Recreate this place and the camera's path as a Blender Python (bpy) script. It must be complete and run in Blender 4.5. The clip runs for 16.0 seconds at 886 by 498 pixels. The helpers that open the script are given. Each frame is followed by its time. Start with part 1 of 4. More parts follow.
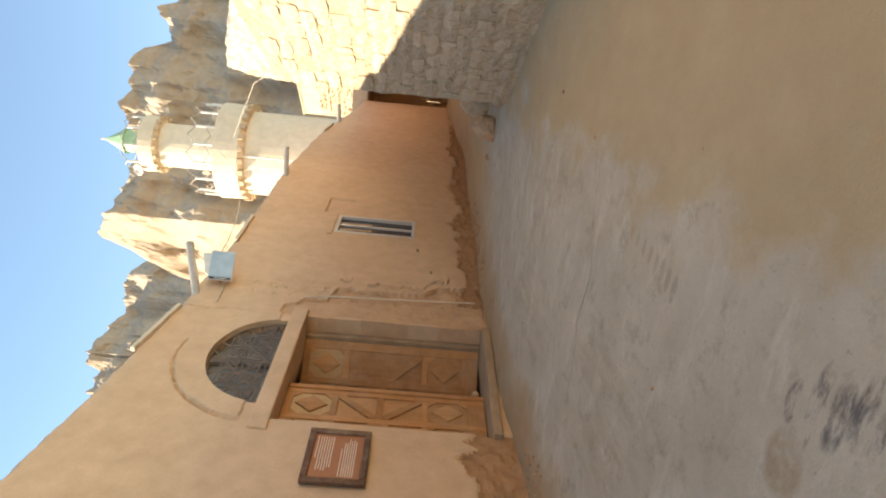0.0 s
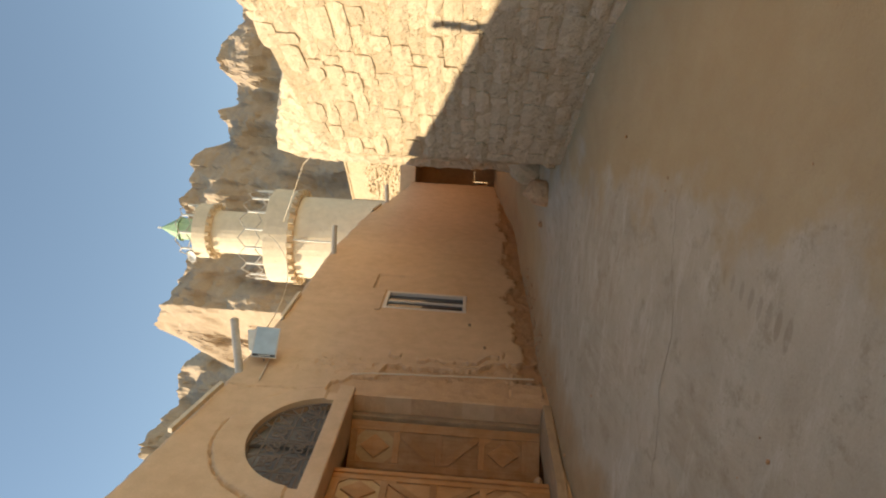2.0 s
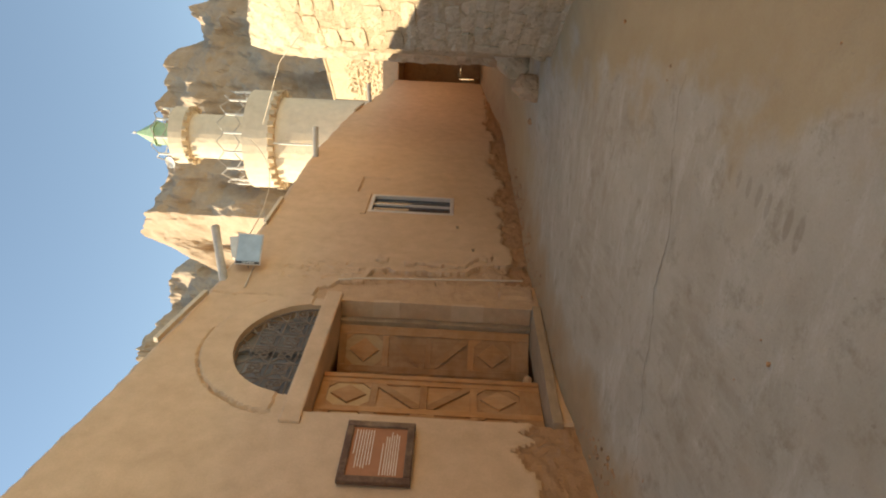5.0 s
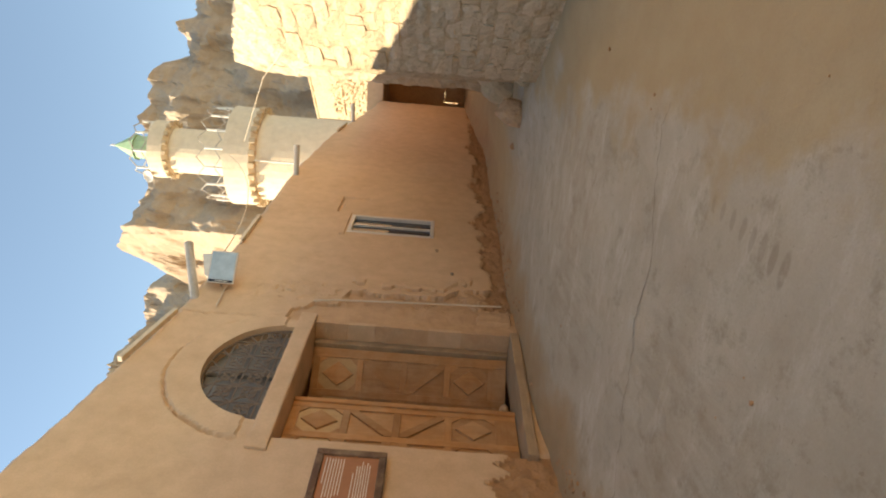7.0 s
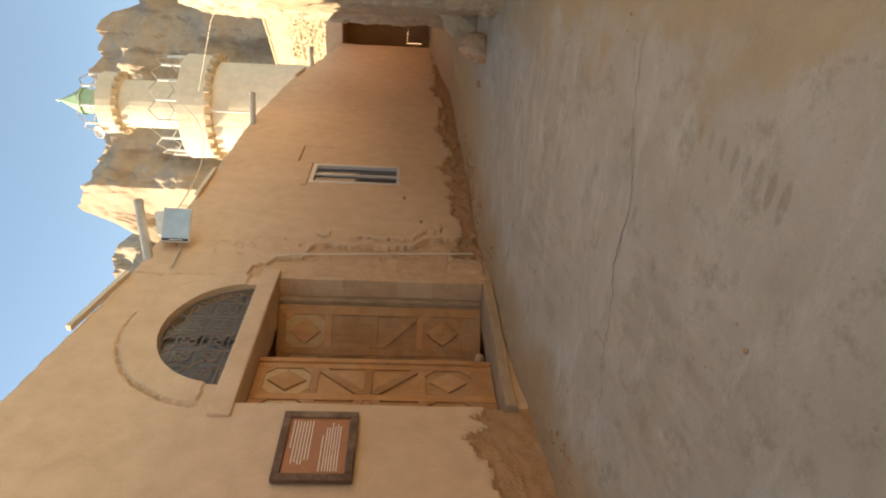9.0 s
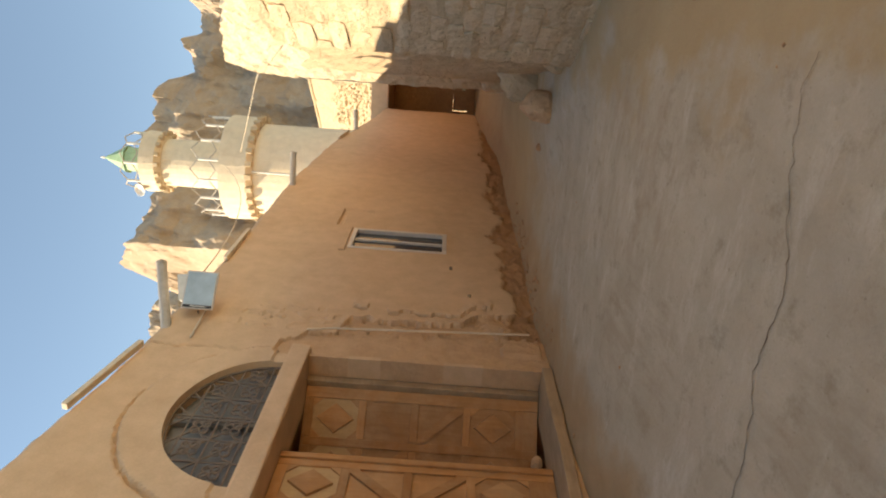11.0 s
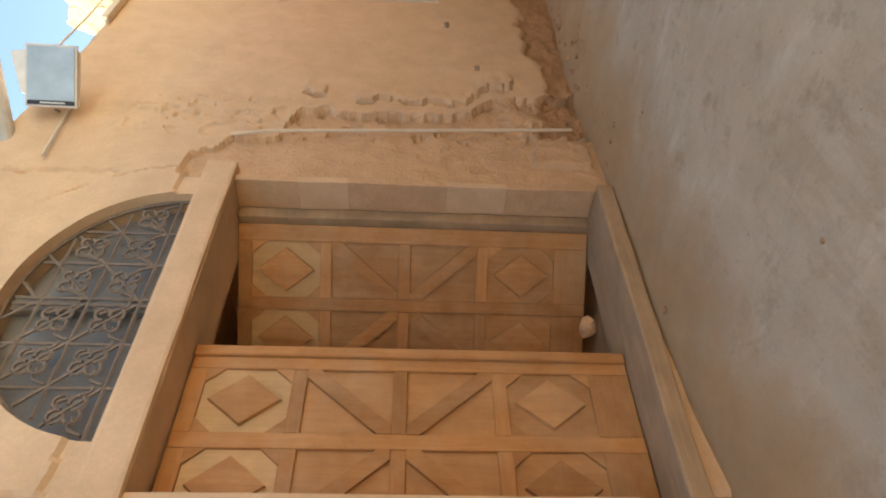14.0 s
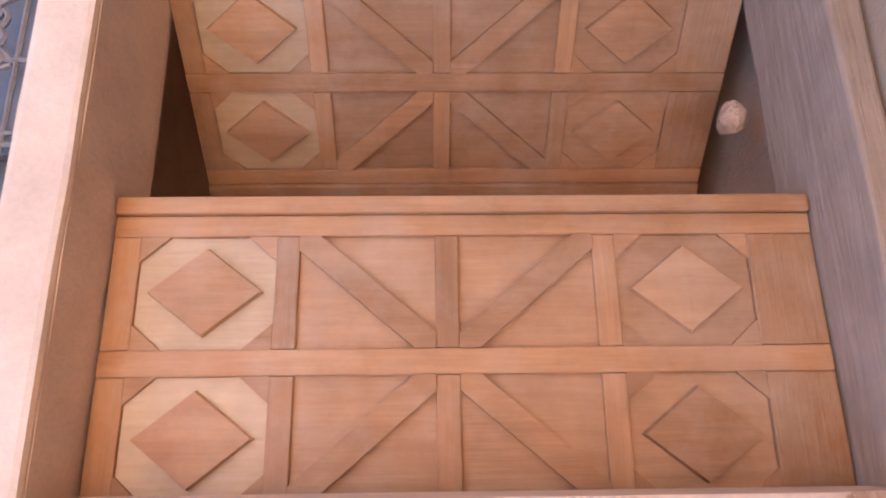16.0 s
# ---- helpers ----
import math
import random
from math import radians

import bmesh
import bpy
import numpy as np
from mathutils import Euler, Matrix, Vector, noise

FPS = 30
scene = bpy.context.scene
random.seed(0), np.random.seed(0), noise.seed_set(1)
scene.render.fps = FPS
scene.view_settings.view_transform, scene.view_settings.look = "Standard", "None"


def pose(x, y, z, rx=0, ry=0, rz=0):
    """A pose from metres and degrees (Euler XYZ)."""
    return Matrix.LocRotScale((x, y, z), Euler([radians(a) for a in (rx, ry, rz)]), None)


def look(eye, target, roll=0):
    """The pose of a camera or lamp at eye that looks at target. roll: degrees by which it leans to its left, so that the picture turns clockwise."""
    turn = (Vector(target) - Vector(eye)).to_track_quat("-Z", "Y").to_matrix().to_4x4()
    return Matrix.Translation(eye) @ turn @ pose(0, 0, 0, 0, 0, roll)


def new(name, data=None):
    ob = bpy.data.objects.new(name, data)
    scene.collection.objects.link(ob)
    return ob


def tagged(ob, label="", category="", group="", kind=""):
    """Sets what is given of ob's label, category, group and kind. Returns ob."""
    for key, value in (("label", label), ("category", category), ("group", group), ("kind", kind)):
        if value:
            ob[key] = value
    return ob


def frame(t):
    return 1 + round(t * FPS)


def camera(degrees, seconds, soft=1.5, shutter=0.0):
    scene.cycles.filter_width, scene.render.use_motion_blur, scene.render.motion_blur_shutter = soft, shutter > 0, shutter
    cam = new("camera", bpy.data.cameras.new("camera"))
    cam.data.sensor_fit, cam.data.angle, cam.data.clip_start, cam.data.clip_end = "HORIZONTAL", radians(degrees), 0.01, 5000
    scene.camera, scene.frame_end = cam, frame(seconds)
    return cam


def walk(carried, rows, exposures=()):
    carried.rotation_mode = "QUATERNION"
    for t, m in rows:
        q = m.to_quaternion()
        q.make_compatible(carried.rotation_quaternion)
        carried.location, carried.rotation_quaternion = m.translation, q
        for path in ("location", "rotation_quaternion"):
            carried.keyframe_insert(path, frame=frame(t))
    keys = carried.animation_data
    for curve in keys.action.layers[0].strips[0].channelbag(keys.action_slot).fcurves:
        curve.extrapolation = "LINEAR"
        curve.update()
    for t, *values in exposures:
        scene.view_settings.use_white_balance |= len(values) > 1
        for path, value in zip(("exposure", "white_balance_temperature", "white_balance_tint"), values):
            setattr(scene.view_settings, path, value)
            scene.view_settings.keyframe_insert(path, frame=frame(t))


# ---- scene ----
cam = camera(68.8, 16.0, soft=2.0)
PATH = [
    (0, (4.097, -6.702, 1.033), (3.265, -4.886, 0.935), -84.9),
    (0.5, (3.92, -6.549, 0.953), (3.353, -4.633, 0.879), -86.6),
    (1, (3.85, -6.377, 0.987), (3.25, -4.47, 1.059), -86.0),
    (1.5, (3.809, -6.283, 1.025), (3.279, -4.356, 1.08), -86.3),
    (2, (3.739, -6.373, 1.058), (3.146, -4.465, 1.129), -86.1),
    (2.5, (3.658, -6.32, 1.055), (3.033, -4.421, 1.103), -85.7),
    (3, (3.633, -6.327, 1.043), (3.005, -4.429, 1.101), -86.2),
    (3.5, (3.639, -6.333, 1.063), (2.999, -4.439, 1.129), -86.9),
    (4, (3.677, -6.333, 1.054), (2.961, -4.466, 1.106), -86.9),
    (4.5, (3.683, -6.308, 1.062), (2.863, -4.485, 1.114), -87.2),
    (5, (3.66, -6.16, 1.06), (2.788, -4.36, 1.073), -87.0),
    (7.5, (3.61, -6.05, 1.036), (2.812, -4.217, 0.991), -85.3),
    (8, (3.573, -6.064, 1.043), (2.737, -4.247, 1.008), -85.4),
    (8.5, (3.525, -5.997, 1.012), (2.605, -4.224, 0.907), -86.1),
    (9, (3.498, -5.758, 0.976), (2.55, -4.002, 0.842), -88.1),
    (11.3, (3.131, -4.83, 1.132), (2.403, -2.968, 1.125), -86.2),
    (11.5, (3.1, -4.701, 1.131), (2.409, -2.824, 1.112), -87.2),
    (12, (3.052, -4.335, 1.1), (2.233, -2.513, 0.998), -89.4),
    (12.5, (2.952, -3.991, 1.078), (1.96, -2.255, 1.004), -87.6),
    (13, (2.749, -3.643, 1.14), (1.64, -1.98, 1.084), -88.6),
    (13.5, (2.587, -3.262, 1.128), (1.309, -1.725, 1.078), -90.9),
    (14, (2.336, -2.984, 1.191), (0.954, -1.542, 1.084), -88.3),
    (14.5, (2.121, -2.625, 1.141), (0.641, -1.281, 1.085), -91.0),
    (15, (1.967, -2.281, 1.242), (0.314, -1.162, 1.116), -90.4),
    (15.5, (1.781, -1.954, 1.207), (0.024, -1.0, 1.165), -89.1),
    (16, (1.611, -1.746, 1.258), (-0.306, -1.178, 1.219), -90.4),
]
EXPOSURES = [
    (0.0, 2.05, 7200, 8), (0.6, 1.7, 7900, 9), (1.5, 1.38, 7900, 9), (4.0, 1.4, 7900, 9), (5.0, 1.6, 7900, 9),
    (9.0, 1.82, 7950, 10), (11.5, 1.64, 8000, 10), (12.5, 1.92, 8000, 10), (13.5, 2.25, 7900, 10), (14.5, 2.64, 6700, 12), (15.0, 3.0, 5750, 30), (16.0, 3.32, 5550, 33),
]
walk(cam, [(t, look(eye, target, roll)) for t, eye, target, roll in PATH], EXPOSURES)

# ---- world and sun ----
TO_SUN = Vector((-0.906, -0.423, 0.712)).normalized()
world = bpy.data.worlds.new("world")
scene.world = world
world.use_nodes = True
wn, wl = world.node_tree.nodes, world.node_tree.links
sky = wn.new("ShaderNodeTexSky")
sky.sky_type = "NISHITA"
sky.sun_disc = False
sky.sun_elevation = math.asin(TO_SUN.z)
sky.sun_rotation = math.atan2(TO_SUN.x, TO_SUN.y)
sky.air_density = 1.0
sky.dust_density = 0.0
sky.ozone_density = 0.0
clear = wn.new("ShaderNodeMix")
clear.data_type, clear.blend_type = "RGBA", "MULTIPLY"
clear.inputs[0].default_value = 1.0
clear.inputs[7].default_value = (0.92, 1.0, 1.02, 1)
wl.new(sky.outputs[0], clear.inputs[6])
wl.new(clear.outputs[2], wn["Background"].inputs[0])
wn["Background"].inputs[1].default_value = 0.079
sun = new("sun", bpy.data.lights.new("sun", "SUN"))
sun.data.energy = 2.7
sun.data.angle = radians(0.53)
sun.data.color = (1.0, 0.9, 0.75)
sun.matrix_world = look((0, 0, 30), Vector((0, 0, 30)) - TO_SUN)


# ---- materials ----
def nodes_of(name):
    m = bpy.data.materials.new(name)
    m.use_nodes = True
    nt = m.node_tree
    return m, nt, nt.nodes["Principled BSDF"]


def add(nt, kind, **values):
    n = nt.nodes.new(kind)
    for key, value in values.items():
        if key in n.inputs:
            n.inputs[key].default_value = value
    return n


def coords(nt, stretch=(1, 1, 1), own=False):
    tc = nt.nodes.new("ShaderNodeTexCoord")
    mp = nt.nodes.new("ShaderNodeMapping")
    mp.inputs["Scale"].default_value = stretch
    if own:
        nt.links.new(tc.outputs["Object"], mp.inputs["Vector"])
    else:
        geo = nt.nodes.new("ShaderNodeNewGeometry")
        nt.links.new(geo.outputs["Position"], mp.inputs["Vector"])
    return mp.outputs["Vector"]


def noise_of(nt, vec, scale, detail=6, rough=0.6, low=0.3, high=0.7):
    n = add(nt, "ShaderNodeTexNoise", Scale=scale, Detail=detail, Roughness=rough)
    nt.links.new(vec, n.inputs["Vector"])
    r = nt.nodes.new("ShaderNodeMapRange")
    r.inputs["From Min"].default_value, r.inputs["From Max"].default_value = low, high
    nt.links.new(n.outputs["Fac"], r.inputs["Value"])
    return r.outputs["Result"]


def mix(nt, fac, a, b, mode="MIX"):
    n = nt.nodes.new("ShaderNodeMix")
    n.data_type, n.blend_type = "RGBA", mode
    for sock, v in ((n.inputs[0], fac), (n.inputs[6], a), (n.inputs[7], b)):
        if isinstance(v, bpy.types.NodeSocket):
            nt.links.new(v, sock)
        else:
            sock.default_value = v if isinstance(v, (int, float)) else (*v, 1)
    return n.outputs[2]


def math_node(nt, op, a, b=0.0, c=0.0):
    n = nt.nodes.new("ShaderNodeMath")
    n.operation = op
    for sock, v in zip(n.inputs, (a, b, c)):
        if isinstance(v, bpy.types.NodeSocket):
            nt.links.new(v, sock)
        else:
            sock.default_value = v
    return n.outputs[0]


def bumped(nt, bsdf, heights, strength=0.5, distance=0.02):
    normal = None
    for h, d in heights:
        b = nt.nodes.new("ShaderNodeBump")
        b.inputs["Strength"].default_value = strength
        b.inputs["Distance"].default_value = d * distance
        nt.links.new(h, b.inputs["Height"])
        if normal:
            nt.links.new(normal, b.inputs["Normal"])
        normal = b.outputs["Normal"]
    nt.links.new(normal, bsdf.inputs["Normal"])


def surface(name, a, b, dark=None, big=0.6, small=9.0, grain=60.0, rough=0.9, bump=0.6, metal=0.0, stretch=(1, 1, 1), own=False, vary=0.0, dark_amount=0.6):
    """Two tones in large patches, a darker stain, fine grain and relief."""
    m, nt, bsdf = nodes_of(name)
    vec = coords(nt, stretch, own)
    n1, n2, n3 = noise_of(nt, vec, big), noise_of(nt, vec, small), noise_of(nt, vec, grain, 3)
    col = mix(nt, n1, a, b)
    if dark:
        col = mix(nt, math_node(nt, "MULTIPLY", noise_of(nt, vec, small * 0.45, 8, 0.7, 0.55, 0.75), dark_amount), col, dark)
    col = mix(nt, 0.35, col, mix(nt, n2, tuple(0.8 * v for v in a), tuple(min(1, 1.15 * v) for v in b)))
    col = mix(nt, math_node(nt, "MULTIPLY", n3, 0.18), col, tuple(0.6 * v for v in a))
    if vary:
        info = nt.nodes.new("ShaderNodeObjectInfo")
        hsv = nt.nodes.new("ShaderNodeHueSaturation")
        nt.links.new(col, hsv.inputs["Color"])
        nt.links.new(math_node(nt, "MULTIPLY_ADD", info.outputs["Random"], 2 * vary, 1 - vary), hsv.inputs["Value"])
        nt.links.new(math_node(nt, "MULTIPLY_ADD", info.outputs["Random"], -0.3 * vary, 1 + 0.1 * vary), hsv.inputs["Saturation"])
        col = hsv.outputs["Color"]
    nt.links.new(col, bsdf.inputs["Base Color"])
    nt.links.new(math_node(nt, "MULTIPLY_ADD", n2, 0.12, rough - 0.06), bsdf.inputs["Roughness"])
    bsdf.inputs["Metallic"].default_value = metal
    bsdf.inputs["Specular IOR Level"].default_value = 0.25
    bumped(nt, bsdf, [(n2, 1.0), (n3, 0.25)], bump)
    return m


def ground_material():
    m, nt, bsdf = nodes_of("trodden_ground")
    vec = coords(nt)
    sep = nt.nodes.new("ShaderNodeSeparateXYZ")
    nt.links.new(vec, sep.inputs[0])
    X, Y = sep.outputs[0], sep.outputs[1]
    n_big, n_mid, n_fine = noise_of(nt, vec, 0.7), noise_of(nt, vec, 5.0, 8), noise_of(nt, vec, 70.0, 3)
    concrete = mix(nt, n_big, (0.455, 0.395, 0.30), (0.56, 0.495, 0.385))
    concrete = mix(nt, math_node(nt, "MULTIPLY", n_mid, 0.3), concrete, (0.43, 0.32, 0.22))
    dirt = mix(nt, n_big, (0.43, 0.32, 0.18), (0.5, 0.385, 0.23))
    dirt = mix(nt, math_node(nt, "MULTIPLY", n_mid, 0.3), dirt, (0.4, 0.25, 0.13))
    wob = math_node(nt, "MULTIPLY_ADD", noise_of(nt, vec, 1.6, 8), 0.9, -0.45)
    # the slab's edge towards the stone wall, and towards the plastered house
    edge = math_node(nt, "ADD", math_node(nt, "ADD", X, math_node(nt, "MULTIPLY", Y, 0.16)), wob)
    right = nt.nodes.new("ShaderNodeMapRange")
    right.inputs["From Min"].default_value, right.inputs["From Max"].default_value = 2.38, 2.74
    nt.links.new(edge, right.inputs["Value"])
    left = nt.nodes.new("ShaderNodeMapRange")
    left.inputs["From Min"].default_value, left.inputs["From Max"].default_value = 0.75, 0.2
    nt.links.new(math_node(nt, "ADD", X, math_node(nt, "MULTIPLY", wob, 0.6)), left.inputs["Value"])
    far = nt.nodes.new("ShaderNodeMapRange")
    far.inputs["From Min"].default_value, far.inputs["From Max"].default_value = 1.0, 3.5
    nt.links.new(math_node(nt, "ADD", Y, math_node(nt, "MULTIPLY", wob, 2.0)), far.inputs["Value"])
    fac = math_node(nt, "MAXIMUM", math_node(nt, "MAXIMUM", right.outputs[0], left.outputs[0]), far.outputs[0])
    patches = noise_of(nt, vec, 2.1, 9, 0.7, 0.42, 0.68)
    concrete = mix(nt, math_node(nt, "MULTIPLY", patches, 0.42), concrete, (0.33, 0.265, 0.175))
    blots = noise_of(nt, vec, 5.5, 10, 0.75, 0.53, 0.66)
    concrete = mix(nt, math_node(nt, "MULTIPLY", blots, 0.6), concrete, (0.30, 0.235, 0.155))
    chalk = noise_of(nt, coords(nt, (0.5, 1.6, 1)), 3.1, 9, 0.7, 0.54, 0.7)
    concrete = mix(nt, math_node(nt, "MULTIPLY", chalk, 0.65), concrete, (0.62, 0.56, 0.46))
    specks = noise_of(nt, vec, 34.0, 4, 0.6, 0.66, 0.72)
    concrete = mix(nt, math_node(nt, "MULTIPLY", specks, 0.5), concrete, (0.22, 0.165, 0.11))
    col = mix(nt, fac, concrete, dirt)
    col = mix(nt, math_node(nt, "MULTIPLY", left.outputs[0], 0.65), col, mix(nt, n_mid, (0.34, 0.20, 0.10), (0.46, 0.29, 0.155)))
    # oily scrapes and a damp patch on the slab
    def spot(x, y, rx, ry, sc, colour, amount, stretch=(1, 1, 1), low=0.45):
        nonlocal col
        d = math_node(nt, "ADD", math_node(nt, "POWER", math_node(nt, "DIVIDE", math_node(nt, "SUBTRACT", X, x), rx), 2.0),
                      math_node(nt, "POWER", math_node(nt, "DIVIDE", math_node(nt, "SUBTRACT", Y, y), ry), 2.0))
        r = nt.nodes.new("ShaderNodeMapRange")
        r.inputs["From Min"].default_value, r.inputs["From Max"].default_value = 1.0, 0.5
        nt.links.new(d, r.inputs["Value"])
        mp = nt.nodes.new("ShaderNodeMapping")
        mp.inputs["Scale"].default_value = stretch
        nt.links.new(vec, mp.inputs["Vector"])
        f = math_node(nt, "MULTIPLY", r.outputs[0], noise_of(nt, mp.outputs["Vector"], sc, 6, 0.7, low, low + 0.15))
        col = mix(nt, math_node(nt, "MULTIPLY", f, amount), col, colour)
    for x, y, rx, ry in ((2.74, -4.80, 0.10, 0.05), (2.80, -4.90, 0.20, 0.05), (2.83, -5.0, 0.16, 0.06), (2.92, -5.08, 0.18, 0.045), (2.9, -5.16, 0.12, 0.03)):
        spot(x, y, rx, ry, 7, (0.09, 0.08, 0.08), 0.85, (0.5, 1.6, 1))
    spot(2.5, -4.86, 0.16, 0.12, 2, (0.33, 0.24, 0.14), 0.7)
    for k in range(9):
        s = k / 8
        spot(2.73 - 0.06 * s, -3.15 - 0.68 * s, 0.04 + 0.05 * s, 0.014 + 0.016 * s, 9, (0.27, 0.21, 0.145), 0.25 + 0.25 * s, (1, 1, 1), 0.3)
    spot(1.5, -3.4, 0.9, 0.7, 5, (0.36, 0.28, 0.19), 0.4, (1.2, 0.3, 1))
    spot(2.2, -1.2, 0.6, 0.9, 6, (0.36, 0.26, 0.17), 0.4, (0.35, 1.0, 1))
    spot(1.3, -1.7, 0.55, 0.6, 7, (0.36, 0.28, 0.19), 0.45, (1.3, 0.25, 1))
    col = mix(nt, math_node(nt, "MULTIPLY", n_fine, 0.12), col, (0.28, 0.2, 0.13))
    nt.links.new(col, bsdf.inputs["Base Color"])
    bsdf.inputs["Roughness"].default_value = 0.92
    bsdf.inputs["Specular IOR Level"].default_value = 0.2
    bumped(nt, bsdf, [(n_mid, 0.5), (n_fine, 0.1)], 0.6)
    return m


def wood_material(name, a, b, dark, along=2, rough=0.6, scale=1.0):
    m, nt, bsdf = nodes_of(name)
    st = [28.0 * scale] * 3
    st[along] = 1.6 * scale
    vec = coords(nt, tuple(st), True)
    plain = coords(nt, (1, 1, 1), True)
    n1, n2 = noise_of(nt, vec, 1.0, 8, 0.65), noise_of(nt, vec, 3.0, 4)
    n3 = noise_of(nt, plain, 5.0, 6, 0.65)
    col = mix(nt, n1, a, b)
    col = mix(nt, math_node(nt, "MULTIPLY", n2, 0.24), col, dark)
    col = mix(nt, math_node(nt, "MULTIPLY", n3, 0.6), col, tuple(0.64 * v for v in a))
    info = nt.nodes.new("ShaderNodeObjectInfo")
    hsv = nt.nodes.new("ShaderNodeHueSaturation")
    nt.links.new(col, hsv.inputs["Color"])
    nt.links.new(math_node(nt, "MULTIPLY_ADD", info.outputs["Random"], 0.36, 0.80), hsv.inputs["Value"])
    col = hsv.outputs["Color"]
    dust = noise_of(nt, plain, 2.2, 8, 0.7, 0.45, 0.7)
    col = mix(nt, math_node(nt, "MULTIPLY", dust, 0.45), col, (0.55, 0.38, 0.23))
    nt.links.new(col, bsdf.inputs["Base Color"])
    bsdf.inputs["Roughness"].default_value = rough
    bsdf.inputs["Specular IOR Level"].default_value = 0.3
    bumped(nt, bsdf, [(n1, 0.4), (n2, 0.2)], 0.5, 0.01)
    return m


def glass_material(name, tint, rough=0.05):
    m, nt, bsdf = nodes_of(name)
    vec = coords(nt)
    n = noise_of(nt, vec, 4.0)
    nt.links.new(mix(nt, n, tint, tuple(1.6 * v for v in tint)), bsdf.inputs["Base Color"])
    bsdf.inputs["Roughness"].default_value = rough
    bsdf.inputs["IOR"].default_value = 1.52
    bsdf.inputs["Specular IOR Level"].default_value = 0.8
    return m


PLASTER = surface("mud_plaster", (0.60, 0.395, 0.24), (0.69, 0.475, 0.305), (0.44, 0.25, 0.13), 0.8, 5.0, 55.0, bump=0.16, dark_amount=0.3)
EXPOSED = surface("exposed_plaster_coats", (0.56, 0.345, 0.195), (0.66, 0.43, 0.26), (0.42, 0.24, 0.12), 3.0, 8.0, 60.0, bump=0.7, dark_amount=0.5)
RAWMUD = surface("bare_mud_brick", (0.43, 0.235, 0.115), (0.54, 0.315, 0.17), (0.3, 0.15, 0.07), 2.0, 9.0, 60.0, bump=0.9)
STONE = surface("pale_sandstone", (0.62, 0.49, 0.33), (0.72, 0.59, 0.42), (0.52, 0.38, 0.24), 3.0, 14.0, 80.0, bump=0.7, vary=0.10)
MORTAR = surface("mud_mortar", (0.56, 0.43, 0.28), (0.66, 0.52, 0.35), (0.44, 0.31, 0.18), 1.5, 10.0, 60.0, bump=0.9)
ROCK = surface("desert_rock", (0.40, 0.30, 0.215), (0.52, 0.41, 0.30), (0.28, 0.2, 0.135), 0.09, 0.5, 3.0, bump=1.0, stretch=(1, 1, 1.8))
RENDERED = surface("cream_render", (0.74, 0.63, 0.47), (0.80, 0.69, 0.53), (0.56, 0.43, 0.28), 0.9, 5.0, 40.0, bump=0.4)
ROUGHCOAT = surface("rough_mud_coat", (0.60, 0.48, 0.33), (0.70, 0.58, 0.42), (0.44, 0.32, 0.2), 1.2, 5.0, 30.0, bump=1.0)
GROUND = ground_material()
TIMBER = wood_material("weathered_timber", (0.36, 0.24, 0.14), (0.46, 0.33, 0.21), (0.18, 0.1, 0.05), 1, 0.75)
DOORWOOD = wood_material("oiled_door_wood", (0.44, 0.195, 0.068), (0.56, 0.28, 0.108), (0.23, 0.095, 0.035), 2, 0.55)
DOORWOOD_ACROSS = wood_material("oiled_door_wood_across", (0.44, 0.195, 0.068), (0.54, 0.27, 0.105), (0.23, 0.095, 0.035), 1, 0.55)
DOORPALE = wood_material("pale_door_panel", (0.46, 0.215, 0.08), (0.58, 0.305, 0.13), (0.28, 0.125, 0.05), 2, 0.55)
DOORCREAM = wood_material("cream_door_panel", (0.60, 0.37, 0.17), (0.70, 0.46, 0.24), (0.45, 0.25, 0.1), 2, 0.55)
SIGNFRAME = wood_material("dark_sign_frame", (0.1, 0.045, 0.025), (0.15, 0.07, 0.04), (0.05, 0.02, 0.012), 1, 0.5)
SIGNPANEL = surface("terracotta_print", (0.40, 0.16, 0.075), (0.46, 0.2, 0.1), None, 2, 12, 60, 0.5, 0.1)
PRINT = surface("pale_print", (0.72, 0.6, 0.48), (0.78, 0.66, 0.54), None, 2, 12, 60, 0.6, 0.05)
ALUMINIUM = surface("dusty_aluminium", (0.62, 0.54, 0.47), (0.72, 0.64, 0.57), None, 2, 12, 60, 0.5, 0.15, 0.2)
IRON = surface("dusty_wrought_iron", (0.2, 0.15, 0.12), (0.3, 0.23, 0.18), None, 4, 20, 80, 0.65, 0.3, 0.3)
WHITE = surface("dusty_white_paint", (0.72, 0.68, 0.6), (0.8, 0.76, 0.7), None, 3, 12, 60, 0.5, 0.1)
GREEN = surface("pale_green_paint", (0.34, 0.5, 0.3), (0.42, 0.58, 0.37), None, 3, 12, 60, 0.5, 0.1)
CABLE = surface("pale_cable", (0.62, 0.5, 0.36), (0.7, 0.58, 0.43), None, 3, 12, 60, 0.6, 0.1)
PIPE = surface("grey_pipe", (0.42, 0.37, 0.31), (0.52, 0.46, 0.4), (0.25, 0.18, 0.12), 3, 12, 60, 0.6, 0.2)
BLACK = surface("black_plastic", (0.035, 0.035, 0.04), (0.05, 0.05, 0.055), None, 3, 12, 60, 0.5, 0.1)
CRACK = surface("crack_dirt", (0.1, 0.065, 0.04), (0.14, 0.09, 0.055), None, 3, 12, 60, 0.9, 0.1)
GLASS = glass_material("dark_window_glass", (0.02, 0.022, 0.026), 0.03)
